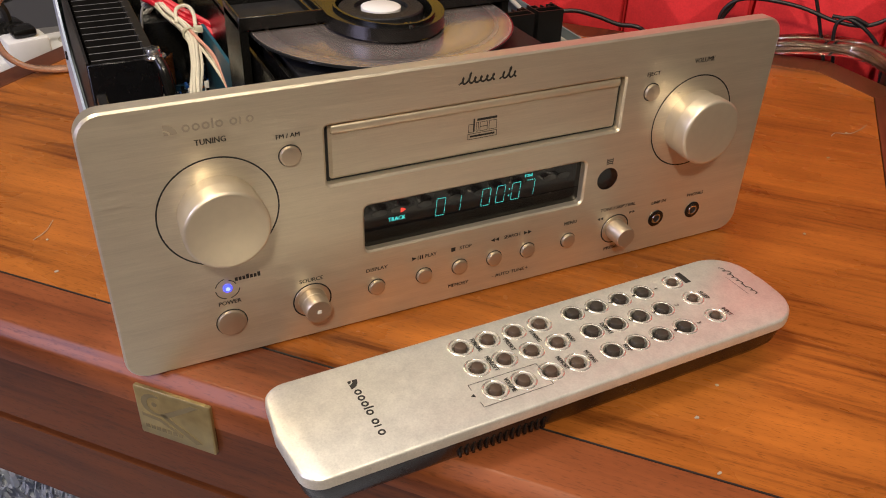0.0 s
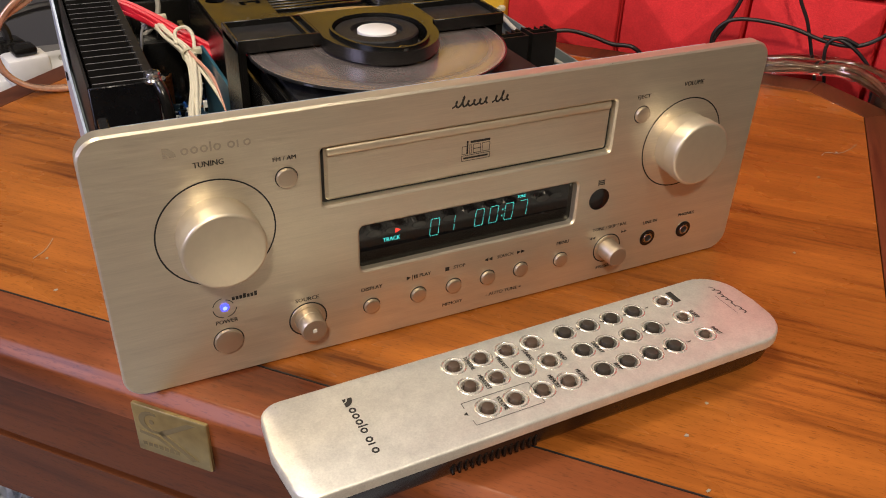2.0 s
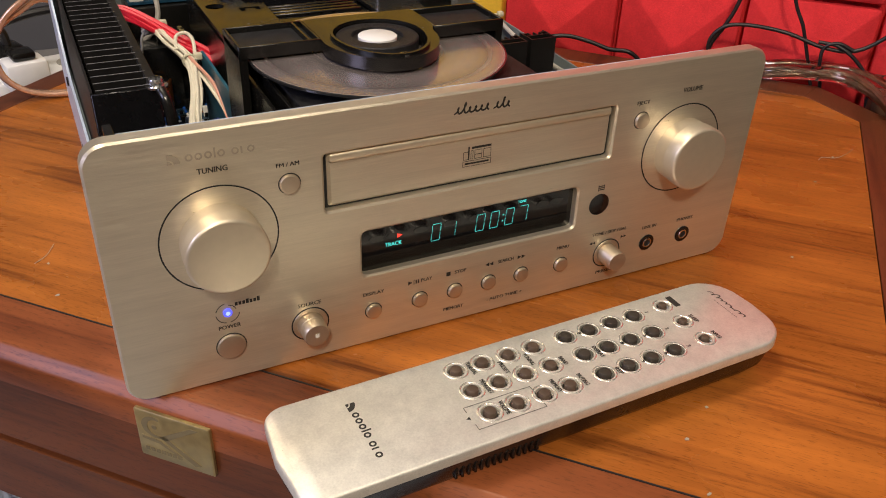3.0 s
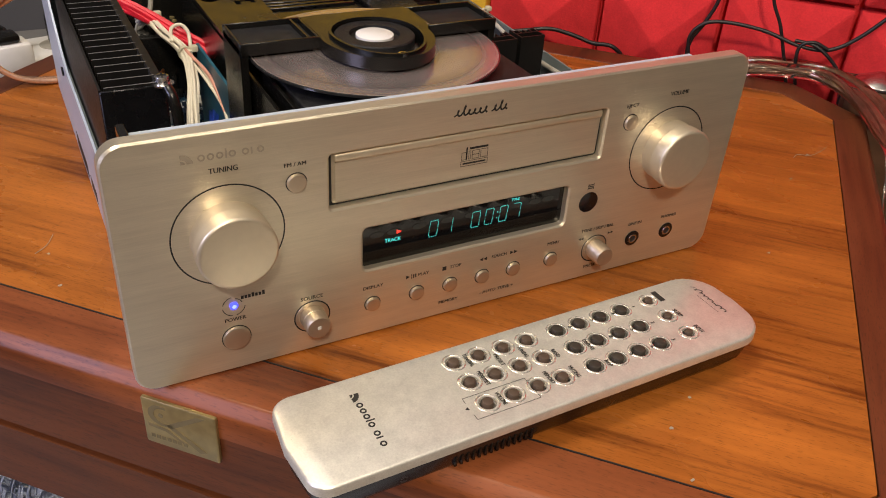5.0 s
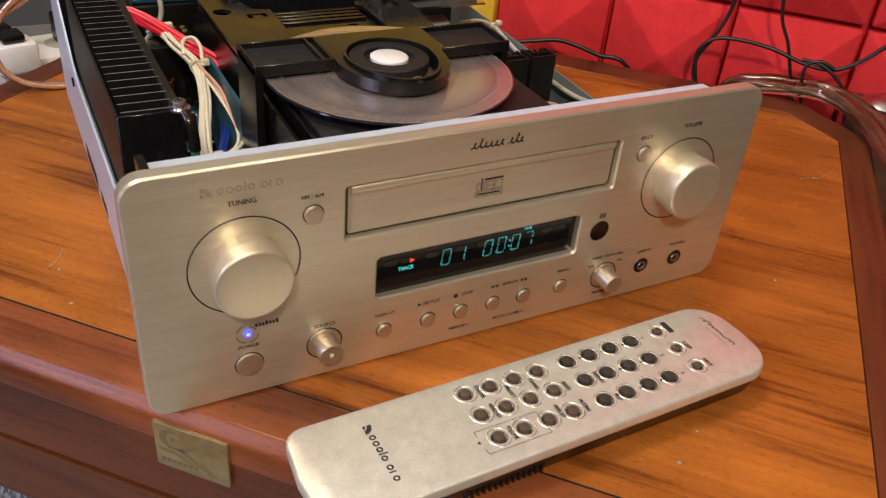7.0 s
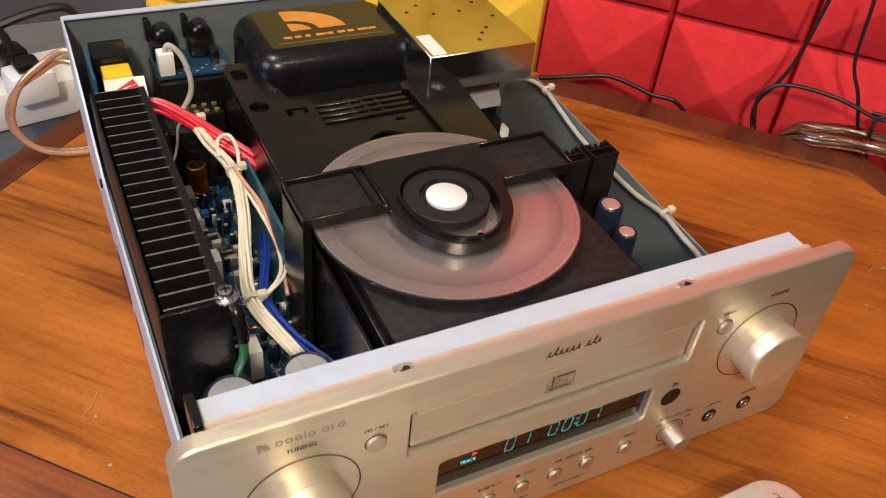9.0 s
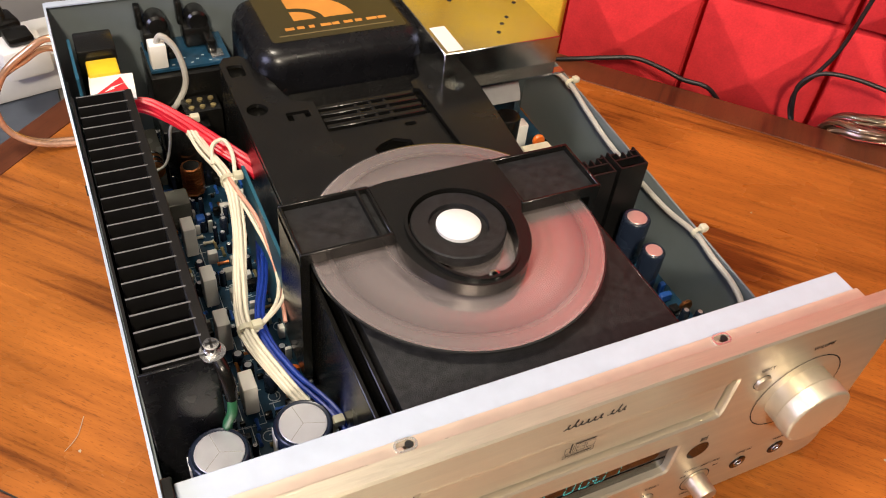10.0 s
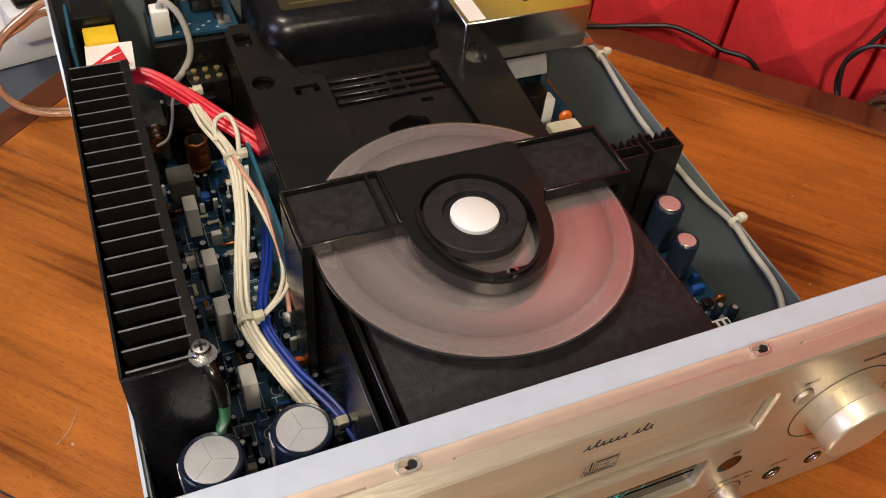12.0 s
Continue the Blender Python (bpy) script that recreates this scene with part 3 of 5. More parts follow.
def small_knob(name, x, z, r, depth):
    k = part(name, lathe(B(), [(0.01, -1), (r, -1), (r, depth - 5.2), (r * 0.97, depth - 5), (r * 0.97, depth - 0.8), (r * 0.88, depth), (r * 0.82, depth + 0.02), (0.01, depth + 0.02)], (x, 0, z), "-y", 40), SMALL_KNOB, receiver)
    part("collar", lathe(B(), [(r + 2.0, 0.0), (r + 1.8, 0.3), (r + 0.4, 0.35), (r + 0.4, -0.4)], (x, 0, z), "-y", 40), SMALL_KNOB, k)
    ring_line(x, z, r + 1.9, 0.6, k)
    return k


sk = small_knob("source_knob", -75, 18.6, 5.6, 9)
part("pointer_dot", box(B(), -75.8, -74.2, -9.15, -8.9, 17.8, 19.4), LABEL, sk)
small_knob("tone_knob", 72.9, 17.4, 5.2, 9.5)


def push_button(name, x, z, r, depth=1.6):
    b_ = part(name, lathe(B(), [(0.01, -1), (r, -1), (r, depth - 0.5), (r - 0.2, depth - 0.15), (r - 0.6, depth), (r - 0.85, depth + 0.03), (0.01, depth + 0.08)], (x, 0, z), "-y", 32), SMALL_KNOB, receiver)
    ring_line(x, z, r + 0.02, 0.4, b_)
    return b_


push_button("power_button", -107.7, 17.4, 5.7, 1.4)
push_button("band_button", -79.7, 84.4, 3.9)
push_button("eject_button", 80.7, 84.6, 3.7)
for x in (-47.2, -25.6, -8.6, 8.4, 25.4, 46.8):
    push_button("function_button", x, 17.4, 3.45)


def jack(x, z):
    j = part("socket", lathe(B(), [(4.3, 0), (4.3, 0.35), (3.9, 0.6), (2.6, 0.5), (2.6, -1.5)], (x, 0, z), "-y", 28), BLACK_PLASTIC, receiver, "black headphone-size socket with a bright sleeve")
    part("sleeve", lathe(B(), [(2.5, 0.4), (2.4, 0.75), (1.9, 0.75), (1.8, 0.3)], (x, 0, z), "-y", 24), CHROME, j)
    part("bore", lathe(B(), [(1.8, -0.4), (1.8, 0.45)], (x, 0, z), "-y", 20), DARK, j)


jack(96.8, 17.6)
jack(118.9, 17.5)
part("remote_sensor", lathe(B(), [(5.4, 0.0), (5.4, 0.1), (0.01, 0.12)], (64.3, 0, 45.6), "-y", 36), BLACK_GLOSS, receiver, "smoked round remote sensor window")
led = part("blue_lamp", lathe(B(), [(1.7, 0.05), (1.7, 0.5), (1.0, 0.9), (0.01, 1.0)], (-107.7, 0, 33.6), "-y", 20), BLUELED, receiver, "lit blue indicator lamp")
part("lamp_core", lathe(B(), [(0.9, 0.9), (0.7, 1.1), (0.01, 1.15)], (-107.7, 0, 33.6), "-y", 16), LEDCORE, led)
for a0, a1, r in ((100, 165, 4.4), (185, 260, 4.4), (280, 350, 4.4), (20, 80, 3.4)):
    ring_line(-107.7, 33.4, r, 0.35, led, INK, a0, a1)


def tray_door():
    fr = lambda d, e: rr(-64.2 + d, 65.5 - d, 69.9 + d, 93.1 - d, max(0.4, 1.2 - d), 3)
    bm = plate(B(), [(2.4, [fr(1.2, 0)]), (3.4, [fr(0, 0)]), (9, [fr(0, 0)])], upright)
    d = part("disc_tray_door", bm, GOLD, receiver, "champagne disc tray door with a printed disc mark")
    part("door_lip", box(B(), -63.8, 65.0, 1.2, 3.2, 88.8, 92.7, 1.2, 3), KNOB, d)
    # the gap round the door, its shade put in as near-black backing and lining
    part("door_gap", plate(B(), [(8.5, [rr(-67, 67, 68.3, 94.1, 1, 3)]), (9.6, [rr(-67, 67, 68.3, 94.1, 1, 3)])], upright), DARK, d)
    lining = [rr(-66.2, 66.2, 69.1, 93.3, 1.2, 3), rr(-64.3, 65.55, 69.85, 93.15, 0.8, 3)]
    part("gap_lining", plate(B(), [(3.6, lining), (8.4, lining)], upright), DARK, d)
    # mark: outlined bars, no lettering
    pl = lambda a, b: (a, 2.28, b)

    def stroke(x0, x1, z0, z1):
        bm = B()
        bm.faces.new([bm.verts.new(pl(*q)) for q in ((x0, z0), (x1, z0), (x1, z1), (x0, z1))])
        part("mark_bar", bm, INK, d)

    def outline(x0, x1, z0, z1, w=0.22):
        for a in ((x0, x1, z0, z0 + w), (x0, x1, z1 - w, z1), (x0, x0 + w, z0, z1), (x1 - w, x1, z0, z1)):
            stroke(*a)

    outline(-6.6, 6.6, 76.3, 78.9)
    stroke(-5.6, 5.6, 77.2, 78.0)
    outline(-6.4, -3.6, 79.4, 83.0)
    stroke(-4.3, -3.6, 79.4, 85.2)
    outline(-3.0, -1.9, 79.4, 83.4)
    outline(-1.3, 2.2, 79.4, 83.4)
    stroke(-1.3, 2.2, 81.2, 81.5)
    outline(2.8, 6.4, 79.4, 83.4)
    stroke(-2.6, 6.4, 84.0, 85.0)
    return d


tray_door()


def display():
    bm = plate(B(), [(3.8, [rr(-52.2, 52.2, 35.2, 57.2, 2.6, 4)]), (8, [rr(-52.2, 52.2, 35.2, 57.2, 2.6, 4)])], upright)
    w = part("display_window", bm, BLACK_GLOSS, receiver, "smoked black display window with cyan digits")
    y, zc = 3.6, 47.2
    segs = {"0": "abcdef", "1": "bc", "2": "abged", "7": "abc", "8": "abcdefg", "3": "abgcd"}
    hw, hh, sl = 2.0, 4.0, 0.09

    for ch, cx in (("0", -16.9), ("1", -9.6), ("0", 4.4), ("0", 11.4), ("0", 18.9), ("7", 26.0)):
        bm_all = B()
        for s in segs[ch]:
            line = {"a": (-hw, hh, hw, hh), "g": (-hw, 0, hw, 0), "d": (-hw, -hh, hw, -hh), "b": (hw, 0.4, hw, hh - .4), "c": (hw, 0.4 - hh, hw, -0.4), "f": (-hw, 0.4, -hw, hh - .4), "e": (-hw, 0.4 - hh, -hw, -0.4)}[s]
            for k in range(4):
                a, b_ = (k + 0.14) / 4, (k + 0.86) / 4
                x0, z0, x1, z1 = line
                xa, za, xb, zb = x0 + (x1 - x0) * a, z0 + (z1 - z0) * a, x0 + (x1 - x0) * b_, z0 + (z1 - z0) * b_
                dx, dz = (0.0, 0.15) if abs(x1 - x0) > abs(z1 - z0) else (0.14, 0.0)
                bm_all.faces.new([bm_all.verts.new((cx + px + sl * pz, y, zc + pz)) for px, pz in ((xa - dx, za - dz), (xb - dx, zb - dz), (xb + dx, zb + dz), (xa + dx, za + dz))])
        part("digit", bm_all, CYAN, w, "lit cyan digit")
    bm = B()
    for dz in (-1.5, 1.5):
        bm.faces.new([bm.verts.new((15.6 + px + 0.09 * dz, y, zc + dz + pz)) for px, pz in ((-0.3, -0.3), (0.3, -0.3), (0.3, 0.3), (-0.3, 0.3))])
    part("colon", bm, CYAN, w, "lit cyan colon")
    lettering("TRACK", 2.7, lambda a, b: (-36.6 + a, y, 46.0 + b), CYAN, w, width=7.6)
    lettering("TONE", 1.9, lambda a, b: (24.8 + a, y, 53.4 + b), CYAN, w, width=4.2)
    bm = B()
    bm.faces.new([bm.verts.new(q) for q in ((-34.8, y, 48.5), (-32.4, y, 49.6), (-34.8, y, 50.7))])
    part("play_mark", bm, REDLED, w, "lit red play mark")
    for x in (-44, -36, -24, -10, 2, 16, 36, 43):
        part("unlit_segment", plate(B(), [(3.65, [circ(x, 49.3, 2.6, 14)]), (3.7, [circ(x, 49.3, 2.6, 14)])], lambda a, b, d, x=x: (x + (a - x) * 1.3, d, 50.0 + (b - 49.3) * 0.55)), DIM, w)
    part("lower_band", box(B(), -51.5, 51.5, 3.5, 3.7, 35.6, 42.6), BLACK_PLASTIC, w)


display()

for text, x, z, size, width in (
        ("TUNING", -106.9, 95.0, 3.1, 10.6), ("FM / AM", -80.0, 92.2, 2.4, 8.6), ("EJECT", 80.3, 92.9, 2.4, 6.8),
        ("VOLUME", 107.2, 95.6, 3.0, 11.0), ("POWER", -107.6, 26.8, 2.6, 8.6), ("SOURCE", -75.0, 28.4, 2.6, 9.8),
        ("DISPLAY", -47.1, 26.2, 2.4, 9.4), ("PLAY", -22.6, 26.9, 2.4, 5.2), ("STOP", -6.2, 26.9, 2.4, 5.6),
        ("MEMORY", -8.9, 8.0, 2.4, 9.8), ("SEARCH", 16.8, 26.9, 2.4, 8.0), ("- AUTO TUNE +", 17.4, 7.5, 2.4, 18.5),
        ("MENU", 47.1, 26.5, 2.4, 6.6), ("TONE / SKIP / BAL", 73.0, 29.0, 2.4, 19.6), ("PRESET", 73.0, 7.0, 2.4, 9.4),
        ("LINE IN", 96.8, 26.5, 2.4, 8.2), ("PHONES", 118.7, 26.3, 2.4, 9.8)):
    lettering(text, size, on_panel(x, z), INK, panel, width=width)


def tri_mark(x, z, way, s=1.0):
    bm = B()
    bm.faces.new([bm.verts.new(q) for q in ((x - way * s, -0.12, z - s), (x + way * s, -0.12, z), (x - way * s, -0.12, z + s))])
    part("symbol", bm, INK, panel)


def bar_mark(x0, x1, z0, z1, parent=None, y=-0.12, m_=None):
    bm = B()
    bm.faces.new([bm.verts.new(q) for q in ((x0, y, z0), (x1, y, z0), (x1, y, z1), (x0, y, z1))])
    part("symbol", bm, m_ or INK, parent or panel)


tri_mark(-30.2, 26.9, 1)
bar_mark(-28.6, -28.3, 25.7, 28.1)
bar_mark(-27.7, -27.1, 25.9, 27.9)
bar_mark(-26.7, -26.1, 25.9, 27.9)
bar_mark(-13.0, -11.0, 25.9, 27.9)
for x in (7.2, 9.3):
    tri_mark(x, 26.9, -1)
for x in (23.8, 25.9):
    tri_mark(x, 26.9, 1)
for x in (62.9, 64.6):
    tri_mark(x, 24.6, -1, 0.8)
for x in (81.0, 82.7):
    tri_mark(x, 24.6, 1, 0.8)
for k in range(3):
    bar_mark(62.6, 66.0, 53.0 + k * 0.9, 53.5 + k * 0.9)
bar_mark(62.6, 62.9, 52.6, 55.8)
bar_mark(65.7, 66.0, 52.6, 55.8)


def script_mark(x, z, w, h, n, parent, material, y=-0.12):
    """A handwritten trade mark, drawn only as a row of slanted loops."""
    bm = B()
    tall = (0.8, 1.3, 0.7, 0.7, 0.7, 0.8)
    for w0, w1, m in ((0.0, 0.62, 6), (0.70, 1.0, 3)):
        pts = []
        for k in range(m * 12 + 1):
            t = k / 12
            h_ = h * tall[int(t) % 6] * 0.5
            pts.append((x - w / 2 + w * (w0 + (w1 - w0) * t / m) + 0.20 * h * math.sin(2 * math.pi * t), z - 0.3 * h + h_ * (1 - math.cos(2 * math.pi * t))))
        tube(bm, [(a + 0.3 * (b - z), y, b) for a, b in pts[::2]], 0.40, 4, 2)
    for v in bm.verts:
        v.co.y = y + (v.co.y - y) * 0.12
    return part("script_mark", bm, material, parent)


script_mark(0, 102.4, 25, 3.3, 8, panel, INK)
# embossed trade mark: a quarter-round badge and a row of bars


def oval_ring(w, h, stroke, n=20):
    """Two loops for a plain oval ring."""
    return [[(q[0] * (w / 2 - e), q[1] * (h / 2 - e)) for q in circ(0, 0, 1, n)] for e in (0, stroke)]


def word_shape(put, parent, material, h, stroke, name="mark_shape"):
    """A word-like row of plain rings and stems; put(a, b, lift) lays it on its surface."""
    a = 0.0
    for kind in "o u o i o  o r o".split(" "):
        if not kind:
            a += 0.55 * h
            continue
        w = {"o": 0.98 * h, "u": 0.98 * h, "i": stroke, "r": 0.62 * h}[kind]
        bm = B()
        if kind in "ou":
            loops = oval_ring(w, h, stroke)
            plate(bm, [(0, loops), (0.1, loops)], lambda p, q, d, a=a, w=w: put(a + w / 2 + p, h / 2 + q, d))
        else:
            loop = rr(0, stroke, 0, h * (1.0 if kind == "r" else 1.35), 0.1, 2)
            plate(bm, [(0, [loop]), (0.1, [loop])], lambda p, q, d, a=a: put(a + p, q, d))
        part(name, bm, material, parent)
        a += w + 0.22 * h
    return a


def badge_shape(put, parent, material, s_):
    """A quarter-round badge with a smaller quarter cut below it."""
    arc = [(s_ * math.cos(radians(t)), s_ * 0.85 * math.sin(radians(t))) for t in range(0, 91, 10)]
    low = [(0.5 * s_ * math.cos(radians(t)), 0.42 * s_ * math.sin(radians(t))) for t in range(90, -1, -15)]
    part("mark_shape", plate(B(), [(0, [arc + low]), (0.1, [arc + low])], put), material, parent)
    core = [(0, 0)] + [(0.36 * s_ * math.cos(radians(t)), 0.3 * s_ * math.sin(radians(t))) for t in range(0, 91, 15)]
    part("mark_shape", plate(B(), [(0, [core]), (0.1, [core])], put), material, parent)


badge_shape(lambda a, b, d: (-121.6 + a, -0.15 + d, 99.4 + b), panel, ENGRAVED, 4.4)
word_shape(lambda a, b, d: (-115.6 + a, -0.15 + d, 99.6 + b), panel, ENGRAVED, 2.75, 0.62)
for k in range(7):
    bar_mark(-104.6 + k * 1.45, -103.5 + k * 1.45, 36.0, 37.6 + (0.5 if k in (3, 6) else 0))


def flare(y):
    """The low side leans outwards towards the rear."""
    return 132.6 + 0.048 * (y - 40)


def chassis():
    part("base_plate", box(B(), -140, 138, 16, 330, 2.2, 3.4), GREY_STEEL, receiver)
    for x, y in ((-110, 60), (110, 60), (-110, 300), (110, 300)):
        part("foot", lathe(B(), [(0.01, 0), (12, 0), (13, 1), (13, 2.3), (0.01, 2.3)], (x, y, 0), "z", 24), BLACK_PLASTIC, receiver)
    prof = [(7, 2), (331, 2), (331, 102), (300, 102), (276, 90), (250, 72), (232, 60), (214, 56), (7, 56)]
    side = part("side_wall", plate(B(), [(0, [prof]), (1.2, [prof])], lambda a, b, d: (-141.2 + d, a, b)), STEEL, receiver, "lilac-white painted steel side of the open case")
    # two thin dark strips low on the outer face
    for y0, y1, z0, z1 in ((182, 226, 6, 15), (150, 171, 6, 13)):
        part("vent_slot", box(B(), -141.4, -141.15, y0, y1, z0, z1), DARK, side)
    part("side_screw", lathe(B(), [(2.8, 0), (2.4, 1.0), (0.01, 1.2)], (-142.2, 238, 48), "x", 16), BLACK_ANOD, side)
    part("inner_fold", box(B(), -140, -138.8, 26, 330, 44, 54), GREY_STEEL, side)
    low = box(B(), 0, 1.2, 16, 331, 3, 58, 0.3, 1)
    for v in low.verts:
        v.co.x += flare(v.co.y)
    part("side_wall", low, GREY_STEEL, receiver, "low grey-green painted steel side of the case")
    part("rear_wall", box(B(), -140, 44, 329.6, 330.8, 3, 101.5), GREY_STEEL, receiver, "grey painted steel rear wall of the case")
    part("rear_wall_edge", box(B(), -140, 44, 326, 331, 101.5, 102.3), STEEL, receiver)
    part("rear_wall_low", box(B(), 44, 134.4, 329.6, 330.8, 3, 80), GREY_STEEL, receiver)
    fl = part("front_flange", box(B(), -135, 134, 15.6, 26.2, 101.2, 102.4, 0.3, 1), STEEL, receiver, "lilac-white painted steel flange behind the panel")
    part("flange_web", box(B(), -135, 134, 16, 17.2, 3.4, 101.2), GREY_STEEL, fl)
    part("flange_end", box(B(), -138.5, -135.2, 12, 27, 92, 106, 0.4, 1), BLACK_PLASTIC, fl)
    part("flange_lip", box(B(), -135, 134, 25.0, 26.2, 92, 101.2), GREY_STEEL, fl)


chassis()


def heatsink():
    h = part("heatsink", box(B(), -115.4, -111.4, 72, 241, 8, 101.2, 0.3, 1), BLACK_ANOD, receiver, "black anodised heatsink with a comb of fins")
    n = 21
    fin = box(B(), -136.0, -114.4, -0.42, 0.42, 8, 101.4)
    me = mesh_of("fin", fin, BLACK_ANOD)
    me.materials.append(FIN_EDGE)
    # top faces get the paler colour as a painted highlight
    for f in me.polygons:
        f.material_index = 1 if f.normal.z > 0.9 else 0
    for k in range(n):
        ob = new("fin", me)
        ob.parent, ob.location = h, (0, MM * (73.2 + k * (239.6 - 73.2) / (n - 1)), 0)
    part("end_plate", box(B(), -138, -112, 70.8, 72.2, 8, 100.6, 0.3, 1), BLACK_SHINE, h)
    part("outer_plate", box(B(), -138.2, -137.2, 72, 241, 8, 101), BLACK_ANOD, h)
    for k, y in enumerate((96, 130, 164, 198, 228)):
        part("screw_boss", lathe(B(), [(0.01, 90), (2.2, 90), (2.2, 100.1), (0.01, 100.1)], (-113.6, y, 0), "z", 12), BLACK_ANOD, h)
    s = part("earth_screw", lathe(B(), [(0.01, 99.5), (3.3, 99.5), (3.3, 102), (2.8, 103.3), (0.01, 103.8)], (-112.4, 74.6, 0), "z", 24), CHROME, h, "cross-head screw holding a ring terminal")
    for m_ in ((0.45, 2.0), (2.0, 0.45)):
        part("cross_slot", box(B(), -112.4 - m_[0], -112.4 + m_[0], 74.6 - m_[1], 74.6 + m_[1], 103.55, 103.95), DARK, s)
    part("ring_terminal", lathe(B(), [(2, 100), (4.6, 100), (4.6, 100.8), (2, 100.8)], (-112.4, 73.2, 0), "z", 24), CHROME, h)
    part("terminal_sleeve", tube(B(), [(-111.4, 69.5, 99.8), (-110.4, 66, 97), (-109.6, 64, 91), (-109.4, 63.4, 85)], 2.4, 10), BLACK_PLASTIC, h)
    part("earth_wire", tube(B(), [(-109.4, 63.5, 87), (-110, 63.5, 76), (-112, 67.5, 62), (-111.5, 69, 40), (-106, 70, 12)], 1.9, 10), GREEN_WIRE, h)


heatsink()


def electrolytic(x, y, z0, z1, r, parent, top=None, name="capacitor"):
    rim = r - (2.1 if r > 8 else 0.28 * r)
    c = part(name, lathe(B(), [(0.01, z0), (r, z0), (r, z1 - 1.2), (r - 0.5, z1 - 0.3), (r - 1.0, z1), (rim, z1 - 0.35), (0.01, z1 - 0.35)], (x, y, 0), "z", 28), CAP_SLEEVE, parent)
    t = part("vent_top", lathe(B(), [(0.01, z1 - 0.34), (rim, z1 - 0.34), (rim - 0.2, z1 - 0.1), (0.01, z1 - 0.1)], (x, y, 0), "z", 28), top or CAP_TOP, c)
    if r > 8:
        for a in (90, 210, 330):
            m_ = Matrix.Translation((x, y, 0)) @ Matrix.Rotation(radians(a + 12), 4, "Z")
            part("score", box(B(), 0, rim - 0.6, -0.1, 0.1, z1 - 0.12, z1 - 0.06, m=m_), GREY_WIRE, c)
        part("stripe", box(B(), x - r - 0.12, x - r + 0.6, y - 3, y + 3, z0 + 2, z1 - 1.6), LABEL, c)
    return c


def left_board():
    p = part("amplifier_board", box(B(), -112, -57, 28, 325, 8, 9.6), PCB, receiver, "dark blue circuit board crowded with components")
    electrolytic(-117.4, 57.4, 9.6, 63, 11.3, p, name="large_capacitor")
    electrolytic(-85.4, 58.6, 9.6, 63, 11.3, p, name="large_capacitor")
    for x, y in ((-99, 215), (-97.4, 177), (-98, 147), (-96, 108)):
        part("ceramic_resistor", box(B(), x - 3.2, x + 3.2, y - 5.5, y + 5.5, 14, 33, 0.7, 2), WHITE_CER, p)
    for x, y, r in ((-87, 261, 5.4), (-77, 279, 5.0)):
        turns = [Vector((x + r * math.cos(k * math.pi / 4), y + r * math.sin(k * math.pi / 4), 14 + k * 0.24)) for k in range(81)]
        part("copper_coil", tube(B(), turns, 0.95, 6, 1), COPPER, p)
        part("coil_core", lathe(B(), [(0.01, 9.6), (r - 0.9, 9.6), (r - 0.9, 33), (0.01, 33)], (x, y, 0), "z", 18), BLACK_PLASTIC, p)
    part("trimmer", box(B(), -92, -87.5, 231, 236, 10, 19, 0.5), BLUE_PART, p)
    for x, y, r in ((-72, 120, 3.4), (-76, 98, 2.6), (-88, 84, 2.4)):
        part("disc_capacitor", lathe(B(), [(0.01, -1.5), (r * 0.8, -1.3), (r, 0), (r * 0.8, 1.3), (0.01, 1.5)], (x, y, 10.8 + r), "-y", 18), ORANGE, p)
    part("relay", box(B(), -111, -99, 276, 300, 10, 34, 0.8), SMOKE_PLASTIC, p)
    part("terminal_block", box(B(), -84, -64, 274, 290, 10, 58, 0.5), BLACK_PLASTIC, p)
    for i in range(3):
        for k in range(2):
            part("terminal_pin", lathe(B(), [(0.01, 58), (1.6, 58), (1.6, 59), (0.01, 59.2)], (-80 + i * 6, 278 + k * 7, 0), "z", 10), BRASS, p)
    rnd = random.Random(7)
    taken = [(-117, 57, 14), (-85, 58, 14), (-99, 215, 7), (-97, 177, 7), (-98, 147, 7), (-96, 108, 7), (-87, 261, 7), (-77, 279, 7), (-105, 288, 12), (-72, 120, 5)]
    made = 0
    while made < 330:
        x, y = rnd.uniform(-110, -60), rnd.uniform(32, 318)
        s = rnd.uniform(1.2, 3.2)
        if any((x - a) ** 2 + (y - b) ** 2 < (r + s) ** 2 for a, b, r in taken):
            continue
        taken.append((x, y, s * 0.9))
        made += 1
        kind = rnd.random()
        if kind < 0.28:
            electrolytic(x, y, 9.6, 9.6 + rnd.uniform(6, 13), s, p)
        elif kind < 0.55:
            part("resistor", lathe(B(), [(0.01, -3.2), (1.0, -3.1), (1.1, -2.2), (0.8, -1.6), (0.8, 1.6), (1.1, 2.2), (1.0, 3.1), (0.01, 3.2)], (x, y, 11.2), "x" if rnd.random() < 0.5 else "-y", 10), rnd.choice((BRASS, BLUE_PART, COPPER, TIE)), p)
        elif kind < 0.75:
            part("transistor", box(B(), x - s * 0.8, x + s * 0.8, y - s * 0.5, y + s * 0.5, 11, 11 + 2 * s, 0.4), BLACK_PLASTIC, p)
        elif kind < 0.87:
            part("board_print", box(B(), x - s, x + s, y - 0.3, y + 0.3, 9.6, 9.68), PCB_LINE, p)
        else:
            part("connector", box(B(), x - s, x + s, y - s * 0.7, y + s * 0.7, 9.6, 9.6 + rnd.uniform(4, 9), 0.4), rnd.choice((WHITE_CER, BLACK_PLASTIC, GREY_WIRE)), p)
